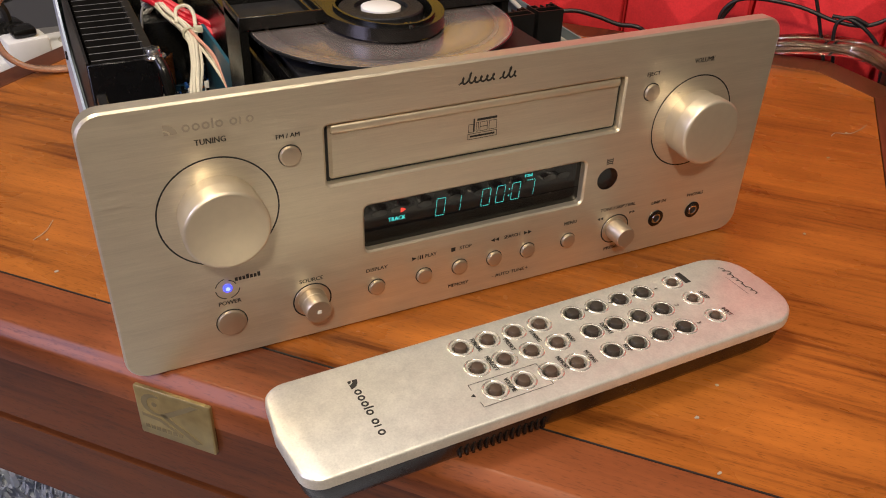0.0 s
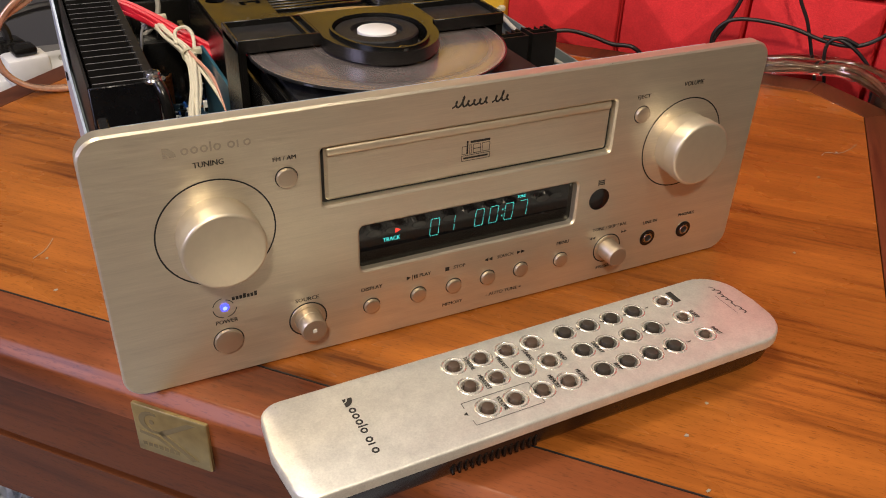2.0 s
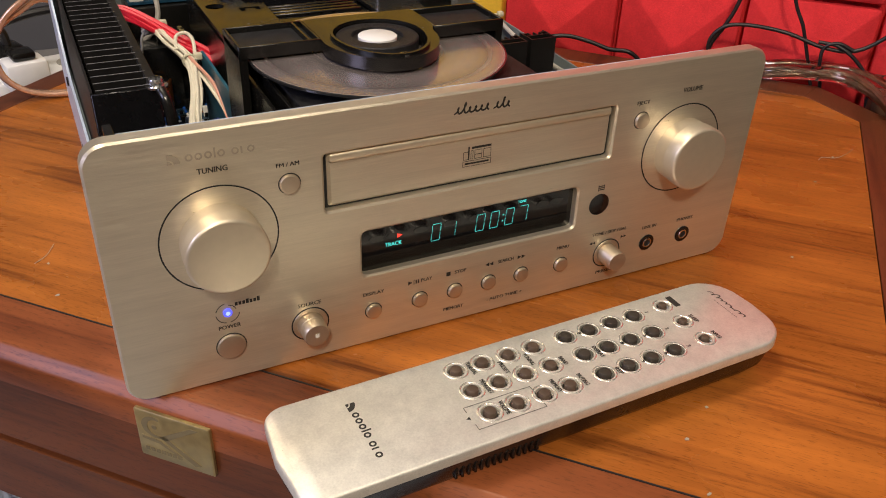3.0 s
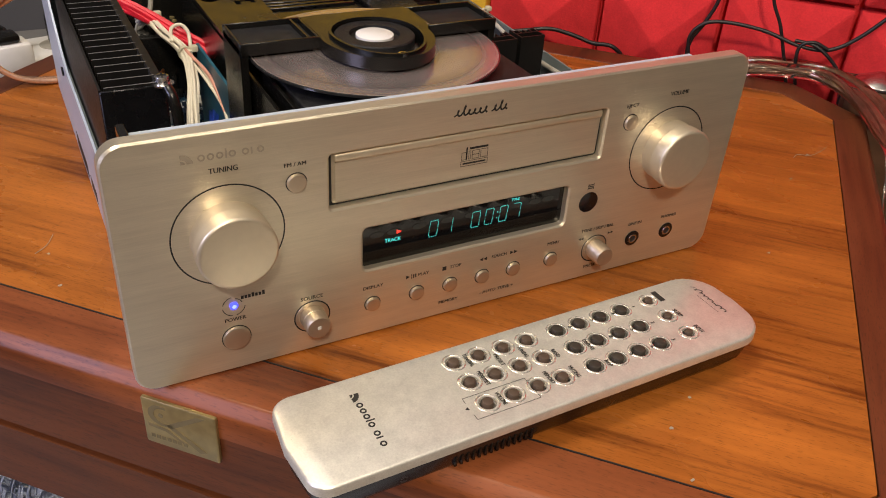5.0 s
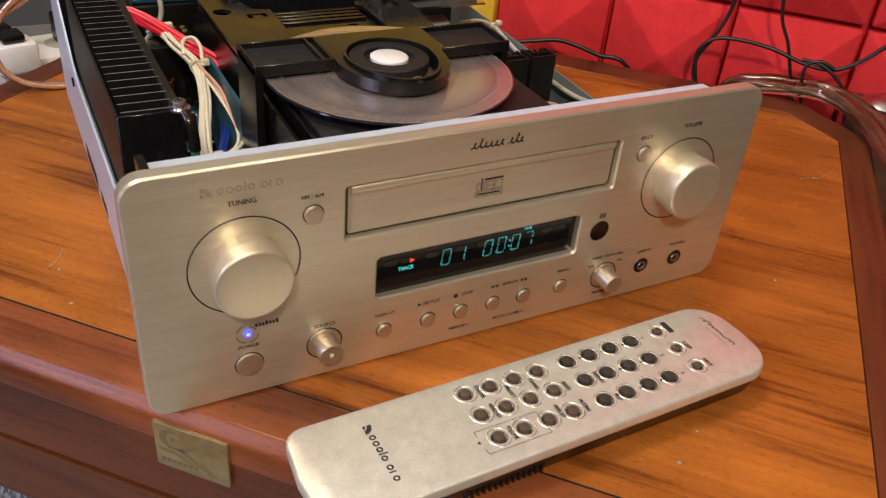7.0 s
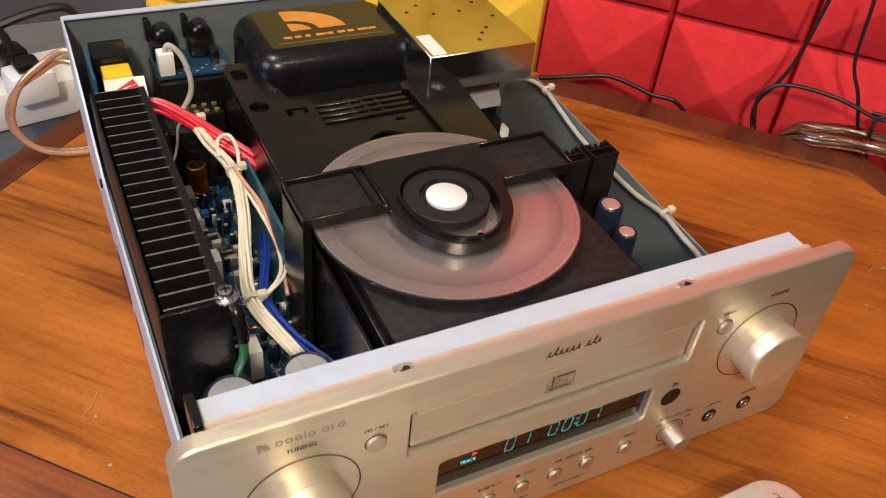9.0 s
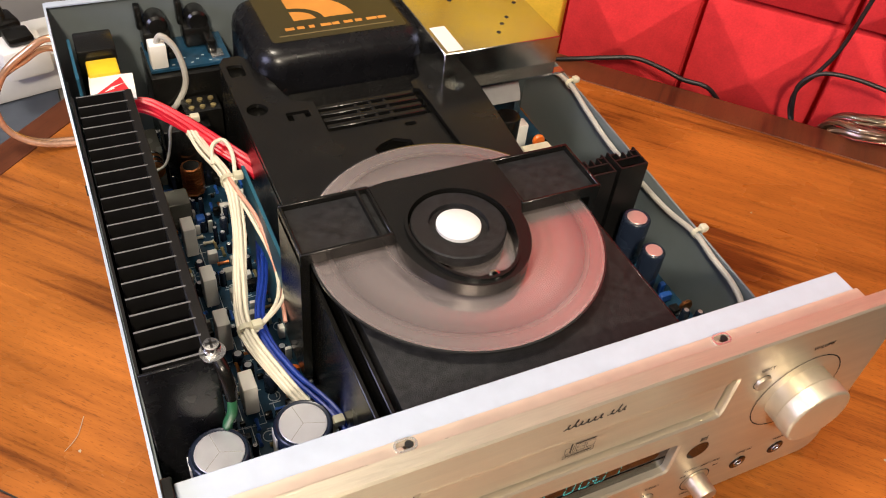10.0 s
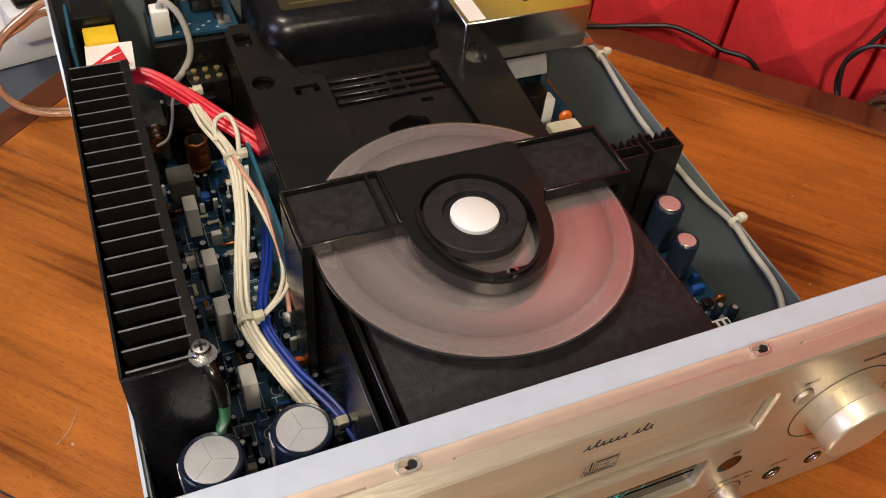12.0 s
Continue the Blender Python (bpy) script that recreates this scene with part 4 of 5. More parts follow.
    for k in range(220):
        x, y = rnd.uniform(-110, -60), rnd.uniform(32, 318)
        l = rnd.uniform(1.5, 5)
        box_ = (x, x + l, y, y + 0.4) if k % 2 else (x, x + 0.4, y, y + l)
        part("board_print", box(B(), *box_, 9.6, 9.66), PCB_LINE, p)
    def printed_frame(x0, x1, y0, y1, w=0.35):
        for q in ((x0, x1, y0, y0 + w), (x0, x1, y1 - w, y1), (x0, x0 + w, y0 + w, y1 - w), (x1 - w, x1, y0 + w, y1 - w)):
            part("board_print", box(B(), *q, 9.6, 9.67), PCB_LINE, p)

    for x, y in ((-99, 215), (-97.4, 177), (-98, 147), (-96, 108)):
        printed_frame(x - 5, x + 5, y - 9, y + 8)
    for x0, x1, y0, y1 in ((-88, -72, 186, 199), (-108, -101, 190, 204), (-90, -76, 140, 150), (-76, -62, 84, 92), (-106, -98, 84, 100), (-104, -92, 72, 79), (-88, -74, 160, 176), (-110, -102, 120, 134)):
        printed_frame(x0, x1, y0, y1)
    for x, y in ((-84, 112), (-78, 138), (-70, 152), (-86, 168), (-104, 196), (-73, 108), (-101, 128), (-92, 92)):
        part("ring_print", lathe(B(), [(2.5, 9.6), (2.9, 9.6), (2.9, 9.68), (2.5, 9.68)], (x, y, 0), "z", 20), PCB_LINE, p)
    for k in range(6):
        part("relay_winding", lathe(B(), [(0.01, -0.9), (5.0, -0.9), (5.0, 0.9), (0.01, 0.9)], (-105.5, 274 - k * 2.1, 32), "-y", 18), COPPER if k % 2 else CHROME, p)
    part("small_relay", box(B(), -106, -93, 236, 250, 10, 28, 1.2), SMOKE_PLASTIC, p)
    part("grey_lead", tube(B(), [(-91, 253, 70), (-95, 256, 64), (-97, 254, 54), (-101, 250, 46), (-107, 249, 43)], 0.8, 8), GREY_WIRE, receiver)
    part("upright_board", box(B(), -69.2, -67.6, 112, 212, 10, 66), TEAL, receiver, "teal circuit board standing on edge")
    part("small_upright_board", box(B(), -134, -132.6, 262, 300, 40, 97), TEAL, receiver)
    part("film_capacitor", box(B(), -128, -113, 270, 284, 66, 93, 0.8), YELLOW, receiver, "yellow film capacitor")
    part("fuse_clip", box(B(), -131, -112, 286, 306, 62, 97, 1), BLACK_PLASTIC, receiver)
    m_ = Matrix.Translation((-118.6, 260.5, 90)) @ Matrix.Rotation(radians(5), 4, "X") @ Matrix.Rotation(radians(-4), 4, "Z")
    lab = part("warning_label", box(B(), -10.5, 10.5, -10, 10, -0.5, 0.5, m=m_), LABEL, receiver, "white warning label with a red triangle")
    bm = B()
    bm.faces.new([bm.verts.new(m_ @ Vector(q)) for q in ((-8, -4.5, 0.7), (8.5, -6.5, 0.7), (4.5, 7.5, 0.7))])
    part("red_triangle", bm, RED_PRINT, lab)
    bm = B()
    for q in (((-4, -3.5, 0.9), (0, 0.4, 0.9), (1, -1.6, 0.9)), ((-0.5, -1.5, 0.9), (0.5, 0.4, 0.9), (6, 2.4, 0.9))):
        bm.faces.new([bm.verts.new(m_ @ Vector(v)) for v in q])
    part("bolt_mark", bm, LABEL, lab)


left_board()


def wires():
    rnd = random.Random(3)

    def bundle(name, pts, n, r, spread, material, label):
        top = None
        for k in range(n):
            a = 2 * math.pi * k / n
            off = [Vector((math.cos(a) * spread * rnd.uniform(0.5, 1.3), rnd.uniform(-1, 1), math.sin(a) * spread * rnd.uniform(0.5, 1.2))) for _ in pts]
            part(name, tube(B(), [Vector(p) + o for p, o in zip(pts, off)], r, 7, 6), material, receiver, label)

    bundle("red_wire", [(-118, 262, 78), (-104, 256, 80), (-90, 246, 74), (-76, 232, 66), (-62, 214, 60), (-50, 200, 50)], 8, 1.5, 3.0, RED_WIRE, "red insulated wire in a bundle")
    bundle("cream_wire", [(-92, 262, 66), (-88, 248, 71), (-84, 228, 68), (-77, 206, 63), (-80, 180, 56), (-87, 150, 50), (-91, 124, 46), (-84, 98, 42), (-72, 70, 36)], 7, 1.05, 2.5, WHITE_WIRE, "cream insulated wire in a bundle")
    bundle("cream_wire", [(-77, 206, 64), (-72, 186, 58), (-68, 160, 48), (-72, 138, 46), (-88, 122, 46)], 2, 0.9, 1.2, WHITE_WIRE, "loose cream insulated wire")
    part("striped_wire", tube(B(), [(-78, 212, 66), (-75, 196, 64), (-70, 178, 58), (-69, 152, 46), (-72, 130, 38)], 1.0, 7, 6), PINK_STRIPE, receiver)
    part("wire_loop", tube(B(), [(-82, 216, 67), (-80, 224, 72), (-74, 226, 73), (-72, 216, 71), (-74, 204, 64)], 1.1, 7, 6), WHITE_WIRE, receiver)
    bundle("blue_wire", [(-66, 196, 30), (-74, 160, 40), (-84, 128, 42), (-78, 100, 40), (-66, 74, 38), (-58, 48, 28)], 4, 1.1, 1.6, BLUE_WIRE, "blue insulated wire")
    bundle("black_wire", [(-92, 120, 40), (-82, 94, 38), (-70, 70, 38)], 2, 1.1, 1.2, BLACK_WIRE, "black insulated wire")
    for x, y, z in ((-88, 248, 71), (-77, 206, 63), (-91, 124, 46), (-72, 70, 37)):
        t = part("cable_tie", lathe(B(), [(3.6, -1.4), (4.1, -1.4), (4.1, 1.4), (3.6, 1.4)], (x, y, z), "-y", 16), TIE, receiver)
        part("tie_head", box(B(), x + 2.6, x + 7.2, y - 2, y + 2, z + 0.6, z + 4.2, 0.5), TIE, t)
    part("side_cable", tube(B(), [(flare(y) - e, y, z) for y, e, z in ((276, 10, 48), (262, 3, 54), (240, 1.6, 57.5), (214, 2.4, 55), (188, 2.6, 52), (150, 2.4, 51.5), (124, 2.2, 53), (101, 1.6, 57), (84, 2.2, 56), (66, 2.4, 55), (54, 4, 51), (40, 9, 40))], 1.55, 9), GREY_WIRE, receiver, "grey cable tied along the low case side")
    for y in (240, 101):
        x = flare(y)
        t = part("cable_tie", lathe(B(), [(2.4, -1.2), (3.0, -1.2), (3.0, 1.2), (2.4, 1.2)], (x - 0.4, y, 57), "-y", 14), TIE, receiver)
        part("tie_head", box(B(), x + 0.6, x + 5.0, y - 2.2, y + 2.2, 57.6, 61.4, 1.2), TIE, t)


wires()


def transformer():
    body = rr(-48, 52, 252, 322, 16, 6)
    ins = lambda d: rr(-48 + d, 52 - d, 252 + d, 322 - d, max(3, 16 - d), 6)
    bm = plate(B(), [(0, [ins(11)]), (0.9, [ins(7)]), (3.2, [ins(3.4)]), (7, [ins(1)]), (12, [ins(0)]), (80, [ins(-2)])], flat(99.5))
    t = part("transformer_cover", bm, BLACK_SHINE, receiver, "glossy black rounded transformer cover with an orange mark")
    part("cover_label", plate(B(), [(0, [rr(-36, 40, 264, 314, 2, 3)]), (0.3, [rr(-36, 40, 264, 314, 2, 3)])], flat(99.75)), OLIVE_PRINT, t)
    # mark: a quarter-round badge
    bm = B()
    cx, cy = -19, 283
    arc = [(cx + 30 * math.cos(radians(a)) * 1.15, cy + 30 * math.sin(radians(a)) * 0.9) for a in range(0, 91, 10)]
    arc2 = [(cx + 15 * math.cos(radians(a)) * 1.15, cy + 15 * math.sin(radians(a)) * 0.9) for a in range(0, 91, 10)]
    for (a, b_), (c, d) in zip(zip(arc, arc2), zip(arc[1:], arc2[1:])):
        bm.faces.new([bm.verts.new((*q, 99.85)) for q in (a, c, d, b_)])
    part("badge_arc", bm, ORANGE_PRINT, t)
    bm = B()
    arc3 = [(cx + 11 * math.cos(radians(a)) * 1.15, cy + 11 * math.sin(radians(a)) * 0.9) for a in range(0, 91, 15)]
    bm.faces.new([bm.verts.new((*q, 99.85)) for q in [(cx, cy), *arc3]])
    part("badge_core", bm, ORANGE_PRINT, t)
    for k, w in enumerate((5, 4, 3, 6, 4, 5, 4, 6, 5)):
        part("writing_bar", box(B(), -26 + k * 6.6, -26 + k * 6.6 + w, 274.0, 276.8, 99.78, 99.86), ORANGE_PRINT, t)
    part("writing_bar", box(B(), -31, 34, 268.6, 269.6, 99.78, 99.86), BRASS_DARK, t)


transformer()


def tuner_box():
    b_ = part("tuner_box", box(B(), 45.5, 116.5, 225, 306, 82, 102.5, 0.5, 1), ZINC, receiver, "zinc-plated tin box with small round holes")
    for x, y in ((56, 268), (66, 276), (72, 262), (90, 262), (108, 250), (96, 236), (90, 230), (84, 222), (104, 272)):
        part("hole", lathe(B(), [(0.01, 102.5), (1.3, 102.5), (1.3, 102.66), (0.01, 102.66)], (x, y + 16, 0), "z", 14), DARK, b_)
    part("paper_label", box(B(), 48, 57, 227, 252, 102.5, 102.7), LABEL, b_)
    part("lower_flange", box(B(), 46, 120, 220, 225, 81, 82.4), ZINC, b_)
    part("box_leg", box(B(), 112, 116.5, 252, 304, 4, 82), ZINC, b_)
    bm = B()
    rows = []
    for k in range(13):
        a = radians(-15 + 190 * k / 12)
        y, z = 250 + 12 * math.cos(a), 52 + 13 * math.sin(a)
        rows.append([bm.verts.new((x, y + d, z + e)) for x, d, e in ((82, 0, 0), (106, 0, 0), (106, -0.8 * math.cos(a), -0.8 * math.sin(a)), (82, -0.8 * math.cos(a), -0.8 * math.sin(a)))])
    for p, q in zip(rows, rows[1:]):
        for i in range(4):
            j = (i + 1) % 4
            bm.faces.new((p[i], p[j], q[j], q[i]))
    part("ribbon_cable", bm, RIBBON, receiver, "flat grey ribbon cable bent over")


tuner_box()


def right_board():
    p = part("tuner_board", box(B(), 72, 131.5, 30, 300, 16, 17.6), PCB, receiver, "blue circuit board along the low case side")
    electrolytic(121, 130, 17.6, 47, 7.6, p, CAP_PINK)
    electrolytic(116, 106.5, 17.6, 46, 6.2, p, CAP_PINK)
    for k, x in enumerate((78, 98, 117.5)):
        h = part("regulator_heatsink", box(B(), x - 8.4, x + 8.4, 139.6, 140.7, 18, 74 + 0.6 * k), BLACK_ANOD, p, "black extruded regulator heatsink")
        for q in ((x - 8.4, x - 7.5, 140.7, 154), (x + 7.5, x + 8.4, 140.7, 154), (x - 7.5, x + 7.5, 146.2, 147.2), (x - 4.4, x - 3.6, 147.2, 152), (x - 0.4, x + 0.4, 147.2, 152), (x + 3.6, x + 4.4, 147.2, 152),
                  (x - 7.5, x - 5.0, 151, 152), (x + 5.0, x + 7.5, 151, 152)):
            part("fin", box(B(), *q, 18, 74 + 0.6 * k), BLACK_ANOD, h)
    for x, y, h in ((108, 214, 40), (98, 204, 36)):
        part("disc_capacitor", lathe(B(), [(0.01, -2), (3.4, -1.6), (4.0, 0), (3.4, 1.6), (0.01, 2)], (x, y, h), "-y", 18), ORANGE, p)
        part("capacitor_lead", box(B(), x - 0.3, x + 0.3, y - 0.3, y + 0.3, 17, h - 3), CHROME, p)
    part("white_relay", box(B(), 92, 110, 192, 208, 18, 44, 1), TIE, p)
    part("drive_motor", lathe(B(), [(0.01, 18), (8, 18), (8, 44), (7.4, 45), (0.01, 45)], (98, 236, 0), "z", 24), BLACK_PLASTIC, p)
    part("white_socket", box(B(), 104, 112, 232, 240, 18, 38, 0.8), WHITE_CER, p)
    for k in range(5):
        m_ = Matrix.Translation((116 + 2.0 * k, 91 - 2.6 * k, 17.7)) @ Matrix.Rotation(radians(32), 4, "Z")
        part("board_print", box(B(), -2.4, 2.4, -0.9, 0.9, 0, 0.08, m=m_), PCB_LINE, p)
    part("white_socket", box(B(), 113, 124, 67, 73, 17.6, 24, 0.6), WHITE_CER, p)
    for k in range(3):
        part("socket_slot", box(B(), 114.4 + 3.4 * k, 116.2 + 3.4 * k, 68.4, 71.6, 24, 24.1), DARK, p)
    part("film_part", box(B(), 119, 126, 92.5, 96, 17.6, 23, 0.8), BLUE_PART, p)
    part("film_part", box(B(), 123, 126, 99, 102, 17.6, 24, 0.6), BLUE_PART, p)
    part("white_jumper", box(B(), 112, 121, 103.6, 105.4, 19, 20.4, 0.4), WHITE_CER, p)
    part("disc_capacitor", lathe(B(), [(0.01, -1.2), (3.6, -1.0), (4.2, 0), (3.6, 1.0), (0.01, 1.2)], (128, 84, 22), "-y", 18), COPPER, p)
    part("black_part", box(B(), 119, 124, 82, 87, 17.6, 23, 0.6), BLACK_PLASTIC, p)
    rnd = random.Random(11)
    for k in range(46):
        x, y = rnd.uniform(106, 130), rnd.uniform(34, 240)
        s = rnd.uniform(1.0, 2.4)
        if (x - 121) ** 2 + (y - 130) ** 2 < 120 or (x - 116) ** 2 + (y - 106) ** 2 < 90:
            continue
        if k % 4 == 0:
            electrolytic(x, y, 17.6, 17.6 + 3 + 3 * s, s, p, CAP_PINK)
        elif k % 4 == 1:
            part("board_component", box(B(), x - s, x + s, y - s, y + s, 17.6, 19 + s, 0.3), rnd.choice((BLUE_PART, BLACK_PLASTIC, WHITE_CER)), p)
        else:
            part("board_print", box(B(), x - s, x + s * 1.5, y - 0.25, y + 0.25, 17.6, 17.68), PCB_LINE, p)
    for k in range(5):
        part("writing_bar", box(B(), 124.0, 127.5, 70 + k * 3.2, 72 + k * 3.2, 17.6, 17.7), PCB_LINE, p)


right_board()


def rear_sockets():
    p = part("socket_board", box(B(), -96, -52, 296, 328, 72, 73.6), PCB, receiver, "small blue socket board behind the rear wall")
    for x in (-88, -66):
        k = part("socket_block", box(B(), x - 7.5, x + 7.5, 314, 329, 73.6, 86, 2.0), BLACK_PLASTIC, p)
        part("socket_lug", box(B(), x - 9, x - 5.5, 322, 328.5, 84, 98, 1.0), BLACK_PLASTIC, k)
        part("socket_barrel", lathe(B(), [(0.01, 0), (5.4, 0), (5.8, 1), (5.8, 11), (4.6, 12.5), (0.01, 12.5)], (x + 1, 327, 89), "-y", 18), BLACK_PLASTIC, k)
        part("socket_foot", box(B(), x + 3, x + 8, 305, 315, 73.6, 82, 1.0), BLACK_PLASTIC, k)
    for k in range(9):
        part("board_print", box(B(), -84 + 3.4 * k, -82.4 + 3.4 * k, 299 + (k % 3) * 3, 299.7 + (k % 3) * 3, 73.6, 73.68), PCB_LINE, p)
    # black box added to stand in for the shade below the socket board
    part("socket_body", box(B(), -97, -54, 292, 328, 10, 71, 1), BLACK_PLASTIC, p)
    part("power_relay", box(B(), -98, -72, 268, 290, 10, 52, 1), BLACK_PLASTIC, p)
    part("white_plug", box(B(), -95, -86, 297, 306, 73.6, 88, 0.8), WHITE_CER, p)
    part("ribbon_wire", tube(B(), [(-91, 301, 86), (-88, 300, 92), (-82, 297, 86), (-79, 293.4, 74), (-80, 291, 64), (-86, 289, 55), (-92, 287, 50), (-97, 284, 42)], 1.7, 9), GREY_WIRE, p)
    part("solder_tab", box(B(), -62, -55, 300, 308, 73.6, 75, 0.3), CHROME, p)


rear_sockets()


def mechanism():
    m_ = part("disc_mechanism", box(B(), -62, 66, 148, 250, 14, 76), BLACK_PLASTIC, receiver, "black plastic disc mechanism")
    part("tray_bed", box(B(), -55, 66.5, 28, 150, 68, 86.0, 0.6), BLACK_SATIN, m_, "textured black tray bed")
    part("tray_support", box(B(), -56, 70, 30, 148, 14, 67), BLACK_PLASTIC, m_)
    for x0, x1, z1 in ((-59.5, -57.5, 86), (-64.5, -62.5, 82), (67.5, 69, 84)):
        part("tray_rail", box(B(), x0, x1, 30, 152, 20, z1, 0.4, 1), BLACK_PLASTIC, m_)
    left = [(-63.5, 150), (-28, 150), (-28, 176), (-26.4, 227.5), (-36.5, 230.5), (-48, 274), (-51, 279), (-60, 279), (-63.5, 273)]
    right = [(32, 150), (58, 150), (64.5, 226), (63, 282), (58, 300), (53, 300), (35.5, 233), (29, 230), (28, 224), (31, 222)]
    hole_l = [circ(-55.2, 228, 5.4, 20), rr(-60.5, -52, 259, 271, 1.5, 2), [(-43, 221), (-31, 221), (-31, 215), (-34, 215), (-34, 218.5), (-40, 218.5), (-40, 214), (-43, 214)]]
    hole_r = [circ(50.5, 220.6, 5.4, 20)]
    for outline, holes in ((left, hole_l), (right, hole_r)):
        loops = [outline, *holes]
        part("deck_arm", plate(B(), [(0, loops), (2.2, loops)], flat(86)), BLACK_PLASTIC, m_)
        part("arm_body", plate(B(), [(0, [outline]), (50, [outline])], flat(81.5)), BLACK_PLASTIC, m_)
    part("centre_plate", plate(B(), [(0, [rr(-27.5, 31, 150, 204, 1, 2), [(-9, 178), (11, 178), (11, 186), (3, 190), (-5, 187), (-9, 184)], rr(13, 19, 197, 200, 0.5, 2)]),
                                     (2, [rr(-27.5, 31, 150, 204, 1, 2), [(-9, 178), (11, 178), (11, 186), (3, 190), (-5, 187), (-9, 184)], rr(13, 19, 197, 200, 0.5, 2)])], flat(83)), BLACK_PLASTIC, m_)
    for k in range(4):
        part("grille_bar", box(B(), -26, 27.5, 205 + k * 5.6, 208 + k * 5.6, 76, 84.5, 0.4, 1), BLACK_PLASTIC, m_)
    for x in (-6, 2, 10):
        part("grille_cross", box(B(), x - 1, x + 1, 205, 224, 76, 84, 0.3, 1), BLACK_PLASTIC, m_)
    return m_


mech = mechanism()
DX, DY = -2.1, 105.6


def clamp_bridge():
    rim = [(-30, 139), (-22, 140.2), (28, 140.5), (30, 140.5), (30, 110)] + [(DX + 29 * math.cos(radians(a)), 106 + 37.2 * math.sin(radians(a))) for a in range(-4, -177, -7)] + [(-30, 110)]

    def well(r, ry):
        return [(DX + r * math.cos(2 * math.pi * k / 48), DY - 1 + (r if k < 25 else ry) * math.sin(2 * math.pi * k / 48)) for k in range(48)]

    b_ = part("clamp_bridge", plate(B(), [(0, [rim, well(22.0, 32)]), (6, [rim, well(21.6, 31.6)])], flat(100.5)), BLACK_PLASTIC, mech, "black clamp bridge over the disc")
    part("well_rim", plate(B(), [(0, [well(23.4, 33.6), well(22.0, 32.2)]), (2, [well(23.4, 33.6), well(22.0, 32.2)])], flat(101.9)), BLACK_PLASTIC, b_)
    part("pin_shelf", box(B(), -12, 8, 72.5, 78, 94.4, 97, 0.4, 1), BLACK_PLASTIC, b_)
    for x0, x1 in ((-70, -30), (30, 70.3)):
        part("wing_floor", box(B(), x0, x1, 108.5, 140, 94.3, 97.6), BLACK_SATIN, b_)
        for q in ((x0, x1, 108.2, 109.6), (x0, x1, 138.6, 140.2), (x0, x0 + 1.4, 109.6, 138.6), (x1 - 1.4, x1, 109.6, 138.6)):
            part("wing_rim", box(B(), *q, 94.3, 100.5, 0.3, 1), BLACK_PLASTIC, b_)
    part("rib", box(B(), -36, -34.8, 109.6, 138.6, 96, 100.3), BLACK_PLASTIC, b_)
    for x0, x1 in ((-70, -66), (66.5, 70.3)):
        part("bridge_leg", box(B(), x0, x1, 109, 139.5, 20, 94.3), BLACK_PLASTIC, b_)
    c = part("disc_clamp", lathe(B(), [(0.01, 93.2), (17, 93.2), (20.2, 95), (20.4, 99.6), (19.8, 100.2), (12.8, 100.2), (12.5, 98.2), (10.2, 98.2), (0.01, 98.2)], (DX, DY, 0), "z", 56), BLACK_SATIN, b_, "round black disc clamp with a white centre")
    part("clamp_centre", lathe(B(), [(0.01, 98), (9.6, 98), (9.6, 99.9), (9.2, 100.2), (0.01, 100.2)], (DX, DY, 0), "z", 40), WHITE_PLASTIC, c)
    part("release_pin", lathe(B(), [(2.4, 98), (2.4, 101.2), (1.4, 101.4), (1.4, 99)], (-1.4, 73.2, 0), "z", 16), CHROME, b_)


clamp_bridge()
disc = thing("compact_disc", "shiny compact disc clamped in the open player", "compact disc", at_mm(DX + 0.6, DY + 0.6, 91.8))
part("data_area", lathe(B(), [(23, 0), (63.0, 0), (63.0, 1.2), (23, 1.2)], (0, 0, 0), "z", 128), DISC, disc)
part("clear_rim", lathe(B(), [(63.0, 0), (63.8, 0.1), (63.8, 1.1), (63.0, 1.2)], (0, 0, 0), "z", 128), CLEAR_RIM, disc)
part("hub_area", lathe(B(), [(7.5, 0), (23, 0), (23, 1.2), (7.5, 1.2)], (0, 0, 0), "z", 64), DISC, disc)

# ---- remote control ----
REMOTE = at_mm(-0.5, -64.8, 0, 1.3)


